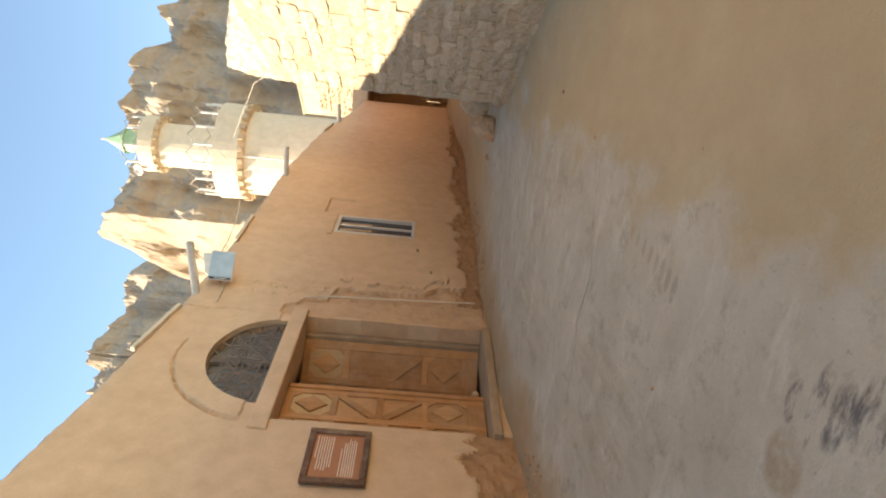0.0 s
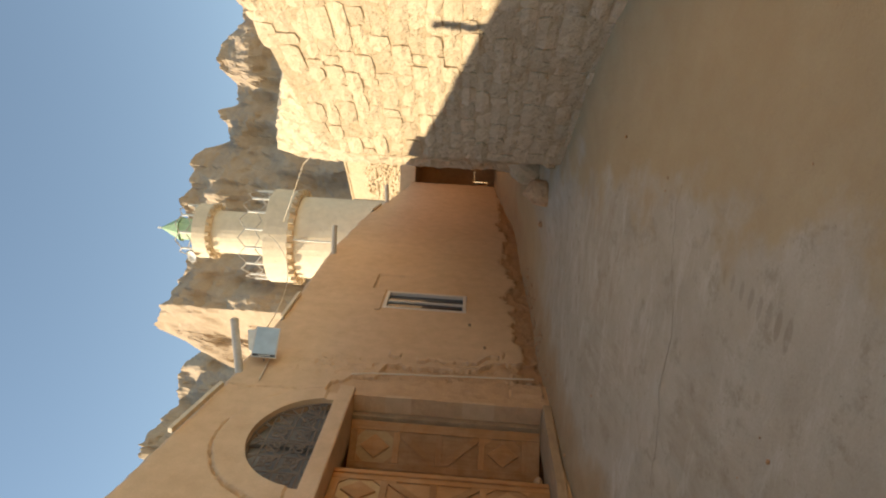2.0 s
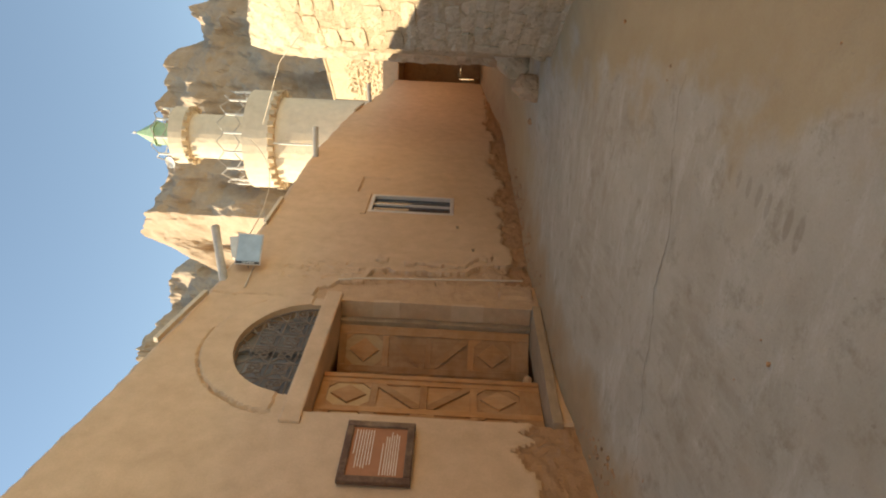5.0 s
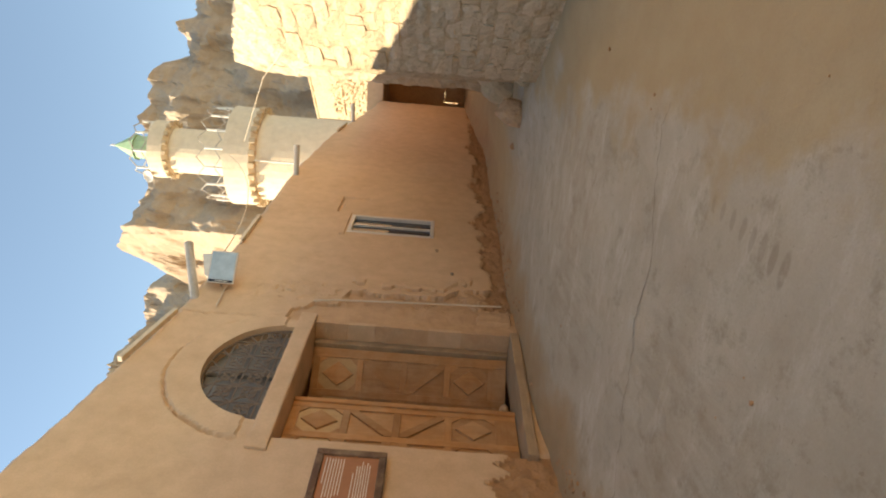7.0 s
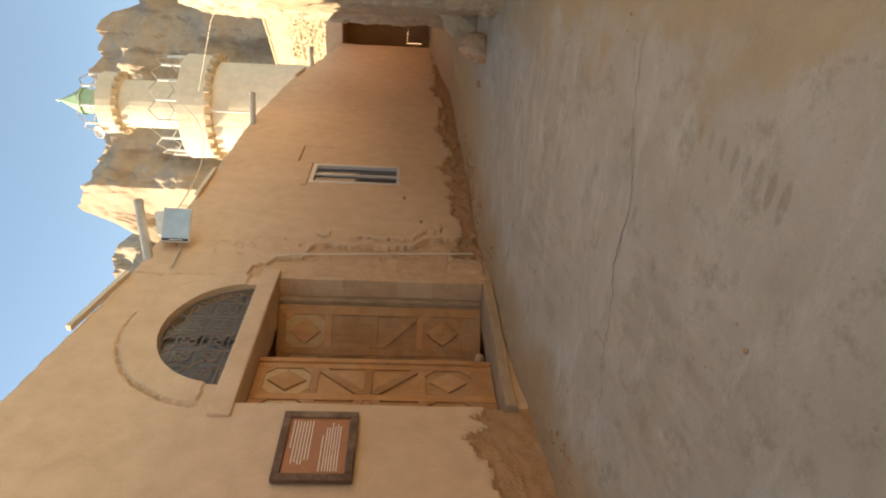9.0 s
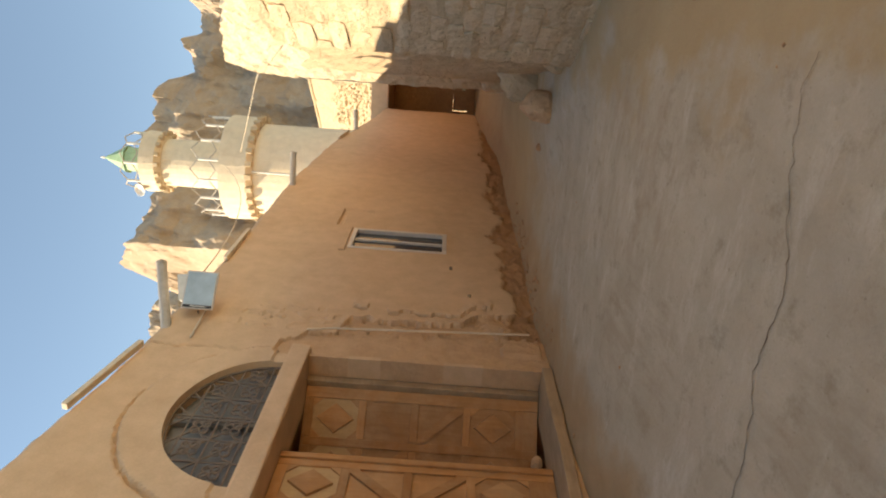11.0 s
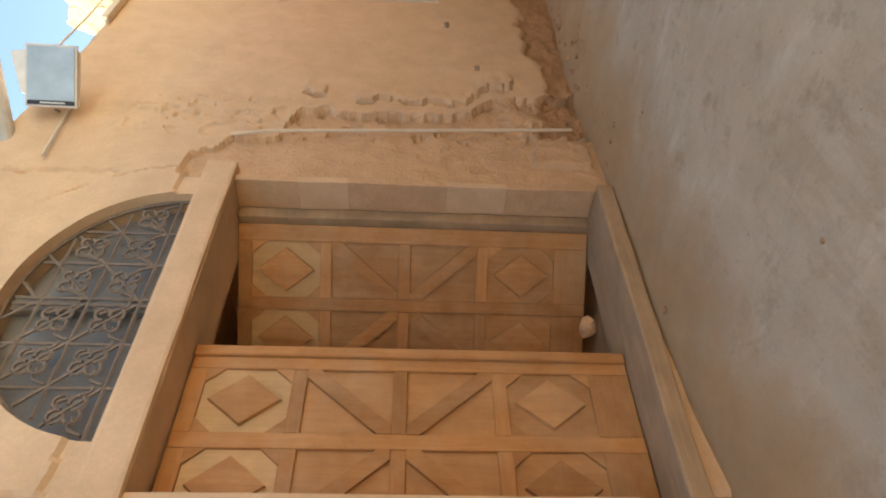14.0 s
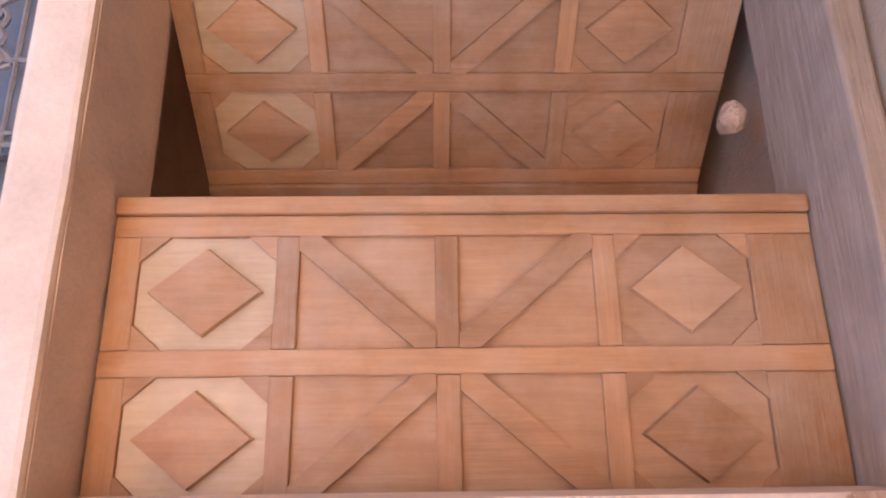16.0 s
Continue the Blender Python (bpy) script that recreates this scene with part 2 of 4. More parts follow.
LENS = glass_material("frosted_lamp_glass", (0.3, 0.36, 0.4), 0.25)
DUSTYPANE = surface("dusty_pane", (0.18, 0.165, 0.155), (0.25, 0.23, 0.215), None, 2, 10, 60, 0.35, 0.1)


# ---- mesh helpers ----
def finish(name, bm, material, parent=None, label="", smooth=False):
    bmesh.ops.recalc_face_normals(bm, faces=bm.faces)
    me = bpy.data.meshes.new(name)
    bm.to_mesh(me)
    bm.free()
    me.materials.append(material)
    if smooth:
        me.polygons.foreach_set("use_smooth", [True] * len(me.polygons))
    ob = new(name, me)
    if parent:
        ob.parent = parent
    if label:
        ob["label"] = label
    return ob


def part(name, bm, material, parent, label="", smooth=False):
    return finish(name, bm, material, parent, label, smooth)


def empty(name, m, label, category, group="", kind=""):
    ob = new(name)
    ob.matrix_world = m
    ob.empty_display_size = 0.1
    return tagged(ob, label, category, group, kind)


def box(bm, lo, hi, bevel=0.0, wobble=0.0, cuts=0):
    r = bmesh.ops.create_cube(bm, size=1.0)
    vs = r["verts"]
    lo, hi = Vector(lo), Vector(hi)
    for v in vs:
        v.co = Vector([(lo[i] + hi[i]) / 2 + v.co[i] * (hi[i] - lo[i]) for i in range(3)])
    faces = list({f for v in vs for f in v.link_faces})
    edges = list({e for v in vs for e in v.link_edges})
    if cuts:
        got = bmesh.ops.subdivide_edges(bm, edges=edges, cuts=cuts, use_grid_fill=True)
        vs = list({v for f in bm.faces for v in f.verts}) if len(bm.verts) < 9000 else vs
    if bevel:
        edges = list({e for v in vs if v.is_valid for e in v.link_edges if e.is_valid and e.calc_face_angle(0) > 0.5})
        bmesh.ops.bevel(bm, geom=edges, offset=bevel, segments=2, affect="EDGES", profile=0.6)
    if wobble:
        for v in bm.verts:
            v.co += wobble * noise.noise_vector(v.co * 3.1)
    return bm


def boxed(lo, hi, bevel=0.0, wobble=0.0, cuts=0):
    return box(bmesh.new(), lo, hi, bevel, wobble, cuts)


def prism(points, x0, x1, axis=0):
    """A flat outline, given as (u, v), given depth along an axis."""
    bm = bmesh.new()
    def at(u, v, w):
        return (w, u, v) if axis == 0 else ((u, w, v) if axis == 1 else (u, v, w))
    a = [bm.verts.new(at(u, v, x0)) for u, v in points]
    b = [bm.verts.new(at(u, v, x1)) for u, v in points]
    n = len(points)
    bm.faces.new(a)
    bm.faces.new(b[::-1])
    for i in range(n):
        bm.faces.new((a[i], a[(i + 1) % n], b[(i + 1) % n], b[i]))
    return bm


def tube(bm, points, r, sides=6, taper=1.0):
    pts = [Vector(p) for p in points]
    rings = []
    for i, p in enumerate(pts):
        d = (pts[min(i + 1, len(pts) - 1)] - pts[max(i - 1, 0)]).normalized()
        side = d.cross(Vector((0.13, 0.21, 1.0))).normalized()
        up = side.cross(d)
        rr = r * (1 + (taper - 1) * i / max(1, len(pts) - 1))
        rings.append([bm.verts.new(p + rr * (math.cos(a) * side + math.sin(a) * up)) for a in [2 * math.pi * k / sides for k in range(sides)]])
    for a, b in zip(rings, rings[1:]):
        for k in range(sides):
            bm.faces.new((a[k], a[(k + 1) % sides], b[(k + 1) % sides], b[k]))
    bm.faces.new(rings[0][::-1])
    bm.faces.new(rings[-1])
    return bm


def lathe(profile, sides=32):
    """(radius, height) turned about z."""
    bm = bmesh.new()
    rings = []
    for r, z in profile:
        rings.append([bm.verts.new((max(r, 0.001) * math.cos(2 * math.pi * k / sides), max(r, 0.001) * math.sin(2 * math.pi * k / sides), z)) for k in range(sides)])
    for a, b in zip(rings, rings[1:]):
        for k in range(sides):
            bm.faces.new((a[k], a[(k + 1) % sides], b[(k + 1) % sides], b[k]))
    bm.faces.new(rings[0][::-1])
    bm.faces.new(rings[-1])
    return bm


def smooth01(a, b, v):
    t = min(1.0, max(0.0, (v - a) / (b - a)))
    return t * t * (3 - 2 * t)


def fbm(x, y, z, octaves=4):
    return noise.fractal(Vector((x, y, z)), 1.0, 2.0, octaves)


# ---- ground ----
def ground_z(x, y):
    low = y + 0.9
    z = 0.0 if low > 0 else 0.104 * max(low, -7.0)
    z *= smooth01(-0.3, 1.2, -low) if low < 0 else 0
    z += 0.33 * smooth01(7.0, 12.0, y)
    # earth banked against the stone wall and against the house
    s = (x - 2.6) + 0.71 * (y - 0.65)
    if -12 < y < 7 and -1 < x < 12:
        z += 0.10 * smooth01(-0.75, 0.0, s) * (1 if y < 1.2 else 0)
        if y >= 1.2:
            z += 0.12 * smooth01(1.2, 2.0, x + 0.15 * (y - 1.2))
    if -4 < y < 12:
        z += 0.05 * smooth01(0.5, 0.0, x) * (0.4 + 0.6 * (fbm(0.3, 1.3 * y, 2.0) + 0.5)) * smooth01(0.0, 1.2, abs(y + 0.9) - 0.9)
    return z


def axis_steps(lo, hi, step, far):
    mid = list(np.arange(lo, hi, step))
    out = [hi + (far - hi) * k ** 3 for k in np.linspace(0, 1, 16)]
    back = [lo - (far + lo) * k ** 3 for k in np.linspace(1, 0.06, 15)]
    return back + mid + out


def build_ground():
    xs, ys = axis_steps(-1.0, 7.0, 0.07, 2500), axis_steps(-9.0, 13.0, 0.09, 2500)
    verts, faces = [], []
    for y in ys:
        for x in xs:
            near = -2 < x < 8 and -10 < y < 14
            z = ground_z(x, y) if abs(x) < 60 and abs(y) < 60 else -0.6
            if near:
                z += 0.012 * fbm(x * 1.5, y * 1.5, 0.5) + 0.006 * fbm(x * 6, y * 6, 3.5)
            verts.append((x, y, z))
    n = len(xs)
    for j in range(len(ys) - 1):
        for i in range(n - 1):
            a = j * n + i
            faces.append((a, a + 1, a + n + 1, a + n))
    me = bpy.data.meshes.new("ground")
    me.from_pydata(verts, [], faces)
    me.materials.append(GROUND)
    me.polygons.foreach_set("use_smooth", [True] * len(me.polygons))
    return tagged(new("ground", me), "dusty cracked concrete lane with brown trodden earth along its edges", "ground", kind="structure")


build_ground()

# ---- the plastered house ----
DOOR_N, DOOR_F, SILL, HEAD = -1.875, 0.0, 0.1, 2.2
ARCH_Y, ARCH_W, ARCH_Z, ARCH_H = -0.925, 0.755, 2.385, 0.675
WIN = (2.52, 3.2, 0.995, 2.25)
THICK = 0.45


def top_of(y):
    return float(np.interp(y, [-16, -6, -3, -1, 0, 2, 5.4, 8.1, 11.1, 12.2], [4.75, 4.56, 4.15, 3.83, 3.7, 3.6, 3.6, 3.39, 2.85, 2.75]))


def coat_edge(z):
    """Where the last coat of plaster ends beside the doorway, measured from its jamb."""
    edge = float(np.interp(z, [0.0, 0.45, 0.64, 0.8, 1.4, 1.93, 2.03, 2.3, 2.36, 2.5, 2.53], [1.05, 1.0, 0.95, 0.75, 0.73, 0.77, 0.46, 0.41, 0.27, 0.22, 0.05]))
    return edge + 0.05 * fbm(5, 0, z * 3.5) + 0.035 * fbm(2, 0, z * 11)


def eroded(y, z):
    """1 where the last coat of plaster beside the doorway is gone."""
    edge = coat_edge(z)
    return (1 - smooth01(edge - 0.008, edge + 0.008, y)) * smooth01(-0.01, 0.01, y) * (1 - smooth01(2.5, 2.54, z))


def foot_line(y):
    h = 0.30 + 0.20 * fbm(7, y * 1.1, 0) + 0.10 * fbm(8, y * 5, 0)
    h += (0.10 + 0.16 * fbm(3, y * 7, 1)) * math.exp(-((y + 2.25) / 0.4) ** 2)
    h -= 0.1 if y < -1.86 else 0.0
    return h if y > 0.55 or y < -1.86 else -9


def relief(y, z):
    """How far the plaster stands proud of the wall's plane."""
    r = 0.016 * fbm(0, y * 0.9, z * 0.9) + 0.003 * fbm(3, y * 4, z * 4)
    # beside the doorway the last coat is gone and patched undercoats show
    e = eroded(y, z)
    edge = coat_edge(z)
    if e > 0:
        inner = 0.50 - 0.06 * z / 2 + 0.03 * fbm(6, y, z * 5)
        flakes = smooth01(0.10, 0.16, fbm(1, y * 3.5, z * 2.6) + 0.12) + smooth01(0.30, 0.35, fbm(2, y * 6, z * 5))
        strip = smooth01(inner - 0.01, inner + 0.01, y)
        patch = 0.006 * fbm(4, round(z * 4.3) * 3.1, round(y * 3) * 2.7)
        r -= e * (0.026 + (1 - strip) * (0.010 + patch) + strip * 0.022 * flakes + 0.004 * fbm(1, y * 14, z * 14))
    elif 0 < z < 2.3 and edge <= y < edge + 0.5:
        # lifting lip of the coat, and the finer cracks that run beside it
        r += 0.018 * max(0.0, 1 - (y - edge) / 0.09) * (0.4 + fbm(3, y * 3, z * 3))
        line = edge + 0.15 + 0.06 * fbm(7, 1, z * 4) + 0.03 * fbm(7, 3, z * 12)
        if fbm(9, 2, z * 1.6) > -0.12:
            side = y - line
            r += 0.024 * smooth01(0.0, 0.012, side) * (1 - smooth01(0.03, 0.2, side)) - 0.045 * max(0.0, 1 - abs(side) / 0.02)
    # shallow crumbling above the doorway's corner
    if 1.9 < z < 3.3 and 0.35 < y < 1.05:
        fade = smooth01(1.9, 2.1, z) * (1 - smooth01(2.9, 3.3, z)) * smooth01(0.35, 0.5, y) * (1 - smooth01(0.8, 1.05, y))
        r -= 0.018 * fade * smooth01(0.02, 0.1, fbm(12, y * 7, z * 5))
    # two slabs of old plaster left at the foot beside the threshold
    if 0.06 < z < 0.42 + 0.05 * fbm(3, y * 5, 1) and 0.24 < y < 0.72:
        r += 0.03 * smooth01(0.24, 0.26, y) * (1 - max(0.0, 1 - abs(y - 0.52 - 0.03 * fbm(1, 2, z * 9)) / 0.02) * 1.6)
    # washed-out foot of the wall
    foot = foot_line(y)
    r -= (1 - smooth01(foot - 0.03, foot + 0.03, z)) * (0.03 + 0.03 * fbm(6, y * 5, z * 5) + 0.012 * fbm(6, y * 14, z * 14))
    # a flat raised band over the arch
    d = math.hypot(y - ARCH_Y, z - ARCH_Z) + 0.014 * fbm(2, y * 5, z * 5) + 0.006 * fbm(4, y * 15, z * 15)
    if z > ARCH_Z + 0.1 and y < 0.08:
        r += 0.020 * (1 - smooth01(0.985, 1.0, d))
        r -= 0.038 * max(0.0, 1 - abs(d - 1.0) / 0.02) * smooth01(-0.25, 0.05, fbm(5, y * 2, z * 2) + 0.1)
    # a crack that runs from the band up to the roof's edge
    if z > 2.8 and -0.3 < y < 0.3:
        line = 0.01 + 0.05 * fbm(8, 1, z * 4) + 0.02 * fbm(8, 5, z * 14)
        r -= 0.026 * max(0.0, 1 - abs(y - line) / 0.02) * smooth01(2.8, 2.9, z)
    # the sunken outline of a small blocked niche
    if 3.32 < y < 3.97 and 2.05 < z < 2.5:
        if y > 3.88 or z > 2.44:
            r -= 0.03
    return r


def build_house_wall():
    # south of about y = -3.5 the wall is unseen, lengthened to shade the lane
    ys = list(np.arange(-15.0, -3.4, 0.4)) + list(np.arange(-3.4, -2.3, 0.05)) + list(np.arange(-2.3, -0.02, 0.022)) + list(np.arange(-0.02, 1.1, 0.018)) + list(np.arange(1.1, 4.4, 0.045)) + list(np.arange(4.4, 12.0, 0.12)) + [12.0]
    nz = 270
    verts, faces = [], []
    for y in ys:
        top = top_of(y) + 0.025 * fbm(0, y * 2.5, 9) + 0.012 * fbm(0, y * 9, 4)
        for k in range(nz + 1):
            z = -1.4 + (top + 1.4) * k / nz
            round_top = -0.05 * smooth01(top - 0.07, top, z)
            verts.append((relief(y, z) + round_top, y, z))
        for k in range(nz + 1):
            verts.append((-THICK, y, -1.4 + (top + 1.4) * k / nz))
    m = 2 * (nz + 1)
    for j in range(len(ys) - 1):
        for k in range(nz):
            a, b = j * m + k, (j + 1) * m + k
            faces.append((a, b, b + 1, a + 1))
            a, b = a + nz + 1, b + nz + 1
            faces.append((a, a + 1, b + 1, b))
        a, b = j * m, (j + 1) * m
        faces.append((a + nz, b + nz, b + 2 * nz + 1, a + 2 * nz + 1))
        faces.append((a, a + nz + 1, b + nz + 1, b))
    for j in (0, len(ys) - 1):
        a = j * m
        for k in range(nz):
            q = (a + k, a + k + 1, a + nz + 2 + k, a + nz + 1 + k)
            faces.append(q if j == 0 else q[::-1])
    me = bpy.data.meshes.new("wall_west")
    me.from_pydata(verts, [], faces)
    me.materials.append(PLASTER)
    me.materials.append(RAWMUD)
    me.materials.append(EXPOSED)
    raw = []
    for p in me.polygons:
        c = p.center
        raw.append(0 if c.x < -0.3 else 1 if c.z < foot_line(c.y) else 2 if eroded(c.y, c.z) > 0.5 else 0)
    me.polygons.foreach_set("material_index", raw)
    wall = new("wall_west", me)
    cutters = [finish("cutter", boxed((-1, DOOR_N, SILL - 0.08), (1, DOOR_F, HEAD)), PLASTER),
               finish("cutter", boxed((-1, -2.03, SILL - 0.08), (-0.205, DOOR_F + 0.004, HEAD + 0.003)), PLASTER),
               finish("cutter", boxed((-1, WIN[0], WIN[2]), (1, WIN[1], WIN[3])), PLASTER)]
    arch = [(ARCH_Y + ARCH_W * math.cos(a), ARCH_Z + ARCH_H * math.sin(a)) for a in np.linspace(0, math.pi, 40)]
    cutters.append(finish("cutter", prism(arch, -1, 1), PLASTER))
    for c in cutters:
        mod = wall.modifiers.new("cut", "BOOLEAN")
        mod.operation, mod.solver, mod.object = "DIFFERENCE", "EXACT", c
    got = bpy.data.meshes.new_from_object(wall.evaluated_get(bpy.context.evaluated_depsgraph_get()))
    wall.modifiers.clear()
    wall.data = got
    got.name = "wall_west"
    got.polygons.foreach_set("use_smooth", [True] * len(got.polygons))
    got.set_sharp_from_angle(angle=radians(26))
    for c in cutters:
        bpy.data.objects.remove(c)
    return tagged(wall, "ochre mud-plastered house wall with an eroded strip beside its doorway", "wall", kind="structure")


wall_west = build_house_wall()
tagged(finish("wall_back", boxed((-5.2, -15.0, -1.4), (-5.0, 12, 3.3)), PLASTER), "plain mud back wall of the house", "wall", kind="structure")
# the next two walls are unseen additions south of the view
tagged(finish("wall_south", boxed((-5.0, -15.2, -1.4), (-0.02, -15.01, 4.3)), PLASTER), "plain mud end wall of the house, added out of view", "wall", kind="structure")
tagged(finish("wall_unseen", boxed((-14, -19.3, -1.4), (9.5, -19.0, 2.6)), PLASTER), "plain mud wall added out of view behind the lane", "wall", kind="structure")
tagged(finish("wall_inner", boxed((-4.98, 11.8, -1.4), (-0.47, 11.99, 2.7)), PLASTER), "plain mud end wall of the house", "wall", kind="structure")
bmr = bmesh.new()
for y0, y1, z in ((-14.99, -3, 3.9), (-3, 2, 3.38), (2, 8, 3.2), (8, 11.79, 2.6)):
    box(bmr, (-4.99, y0 + 0.002, z - 0.2), (-THICK - 0.004, y1 - 0.002, z))
tagged(finish("ceiling", bmr, PLASTER), "flat mud roof over the house", "roof", kind="structure")

# ---- the doorway ----
part("lintel", boxed((-0.43, DOOR_N - 0.16, HEAD - 0.0), (0.028, DOOR_F + 0.12, HEAD + 0.175), 0.02, 0.012, 8), PLASTER, wall_west, "thick plastered lintel under the fanlight")
sill = part("sill", boxed((-0.4, DOOR_N - 0.02, 0.005), (0.035, DOOR_F + 0.01, 0.1), 0.012, 0.01, 6), TIMBER, wall_west, "worn timber threshold beam")
part("door_post", boxed((-0.33, -0.085, SILL), (-0.215, -0.004, HEAD - 0.002), 0.008, 0.004, 5), TIMBER, wall_west, "grey timber door post")
edges = [SILL, 0.37, 0.62, 0.98, 1.26, 1.55, 1.84, HEAD - 0.002]
for k, (z0, z1) in enumerate(zip(edges, edges[1:])):
    part("jamb_block", boxed((-0.208, -0.012 - 0.004 * (k % 2), z0 + 0.001), (-0.006, 0.03, z1 - 0.0005), 0.002, 0.004, 3), (EXPOSED, PLASTER)[k % 3 == 2], wall_west, "patched mud block of the jamb")


def door_leaf(name, m, hand, label):
    """A leaf 0.96 m wide with eight panels; u runs from its free edge to its hinge."""
    W, H, T = 0.96, 2.085, 0.042
    door = empty(name, m, label, "door", kind="structure")
    def U(u):
        return hand * (u - W)
    def flat(u0, u1, z0, z1, x0, x1, bev=0.005):
        a, b = sorted((U(u0), U(u1)))
        return boxed((x0, a, z0), (x1, b, z1), bev)
    part("panel_board", flat(0, W, 0, H, -T, 0, 0.004), DOORPALE, door, "pale recessed boards of the panels")
    cols, rows = (0.285, 0.695), (0.40, 0.868, 1.336, 1.804)
    pw, ph = 0.168, 0.2
    up, hi = 0.0005, 0.02
    part("meeting_strip", flat(-0.005, 0.05, 0.0, H, up, 0.038, 0.01), DOORWOOD, door, "rounded weathered meeting strip")
    part("stile", flat(0.052, cols[0] - pw, 0, H, up, hi), DOORWOOD, door)
    part("stile", flat(cols[0] + pw, cols[1] - pw, 0, H, up, hi), DOORWOOD, door)
    part("stile", flat(cols[1] + pw, W, 0, H, up, hi), DOORWOOD, door)
    edges = [0.0] + [v for r in rows for v in (r - ph, r + ph)] + [H]
    for c in cols:
        for k in range(0, len(edges), 2):
            part("rail", flat(c - pw + 0.001, c + pw - 0.001, edges[k], edges[k + 1], up, hi - 0.002), DOORWOOD_ACROSS, door)
    for ci, c in enumerate(cols):
        for ri, r in enumerate(rows):
            octagon = [(U(c + a * pw), r + b * ph) for a, b in ((0.99, 0.58), (0.56, 0.99), (-0.56, 0.99), (-0.99, 0.58), (-0.99, -0.58), (-0.56, -0.99), (0.56, -0.99), (0.99, -0.58))]
            if ri in (0, 3):
                part("panel", prism(octagon, up, 0.004), DOORCREAM if ri == 3 else DOORPALE, door, "recessed eight-sided panel")
                for su in (-1, 1):
                    for sz in (-1, 1):
                        tri = [(U(c + su * pw), r + sz * ph), (U(c + su * (pw - 0.075)), r + sz * ph), (U(c + su * pw), r + sz * (ph - 0.085))]
                        part("corner_block", prism(tri, up, hi - 0.004), DOORWOOD, door)
                bm = bmesh.new()
                ring0 = [bm.verts.new((0.0045, U(c + a), r + b)) for a, b in ((0.132, 0), (0, 0.168), (-0.132, 0), (0, -0.168))]
                ring1 = [bm.verts.new((0.026, U(c + a), r + b)) for a, b in ((0.127, 0), (0, 0.162), (-0.127, 0), (0, -0.162))]
                tip = bm.verts.new((0.037, U(c), r))
                bm.faces.new(ring0)
                for k in range(4):
                    bm.faces.new((ring0[k], ring0[(k + 1) % 4], ring1[(k + 1) % 4], ring1[k]))
                    bm.faces.new((ring1[k], ring1[(k + 1) % 4], tip))
                part("diamond", bm, DOORPALE if ci == 0 else DOORWOOD, door, "raised wooden diamond")
            else:
                # the bars of one large cross over the four middle panels
                su = 1 if ci == 0 else -1
                sz = 1 if ri == 1 else -1
                a, b = 0.045, 0.06
                quad = [(U(c + su * pw), r + sz * (ph - b)), (U(c + su * pw), r + sz * ph), (U(c + su * (pw - a)), r + sz * ph),
                        (U(c - su * pw), r - sz * (ph - b)), (U(c - su * pw), r - sz * ph), (U(c - su * (pw - a)), r - sz * ph)]
                part("diagonal_bar", prism(quad, up, hi + 0.003), DOORWOOD, door)
    return door


door_leaf("door_1", Matrix.Translation((-0.25, -1.04 - 0.96, 0.108)), -1, "closed carved wooden door leaf with raised diamonds")
door_leaf("door_2", Matrix.Translation((-0.27, -0.095, 0.108)) @ Matrix.Rotation(radians(-50), 4, "Z"), 1, "carved wooden door leaf swung inwards, dusty")
# a knobbly stone holds the open leaf
bm = bmesh.new()
bmesh.ops.create_icosphere(bm, subdivisions=2, radius=1.0)
for v in bm.verts:
    v.co = v.co * (1 + 0.25 * fbm(v.co.x * 1.3, v.co.y * 1.3, v.co.z * 1.3, 3))
    v.co = Vector((v.co.x * 0.06 - 0.52, v.co.y * 0.06 - 0.62, v.co.z * 0.05 + 0.145))
tagged(finish("door_stop_stone", bm, EXPOSED), "pale stone lying on the threshold against the open leaf", "rock")


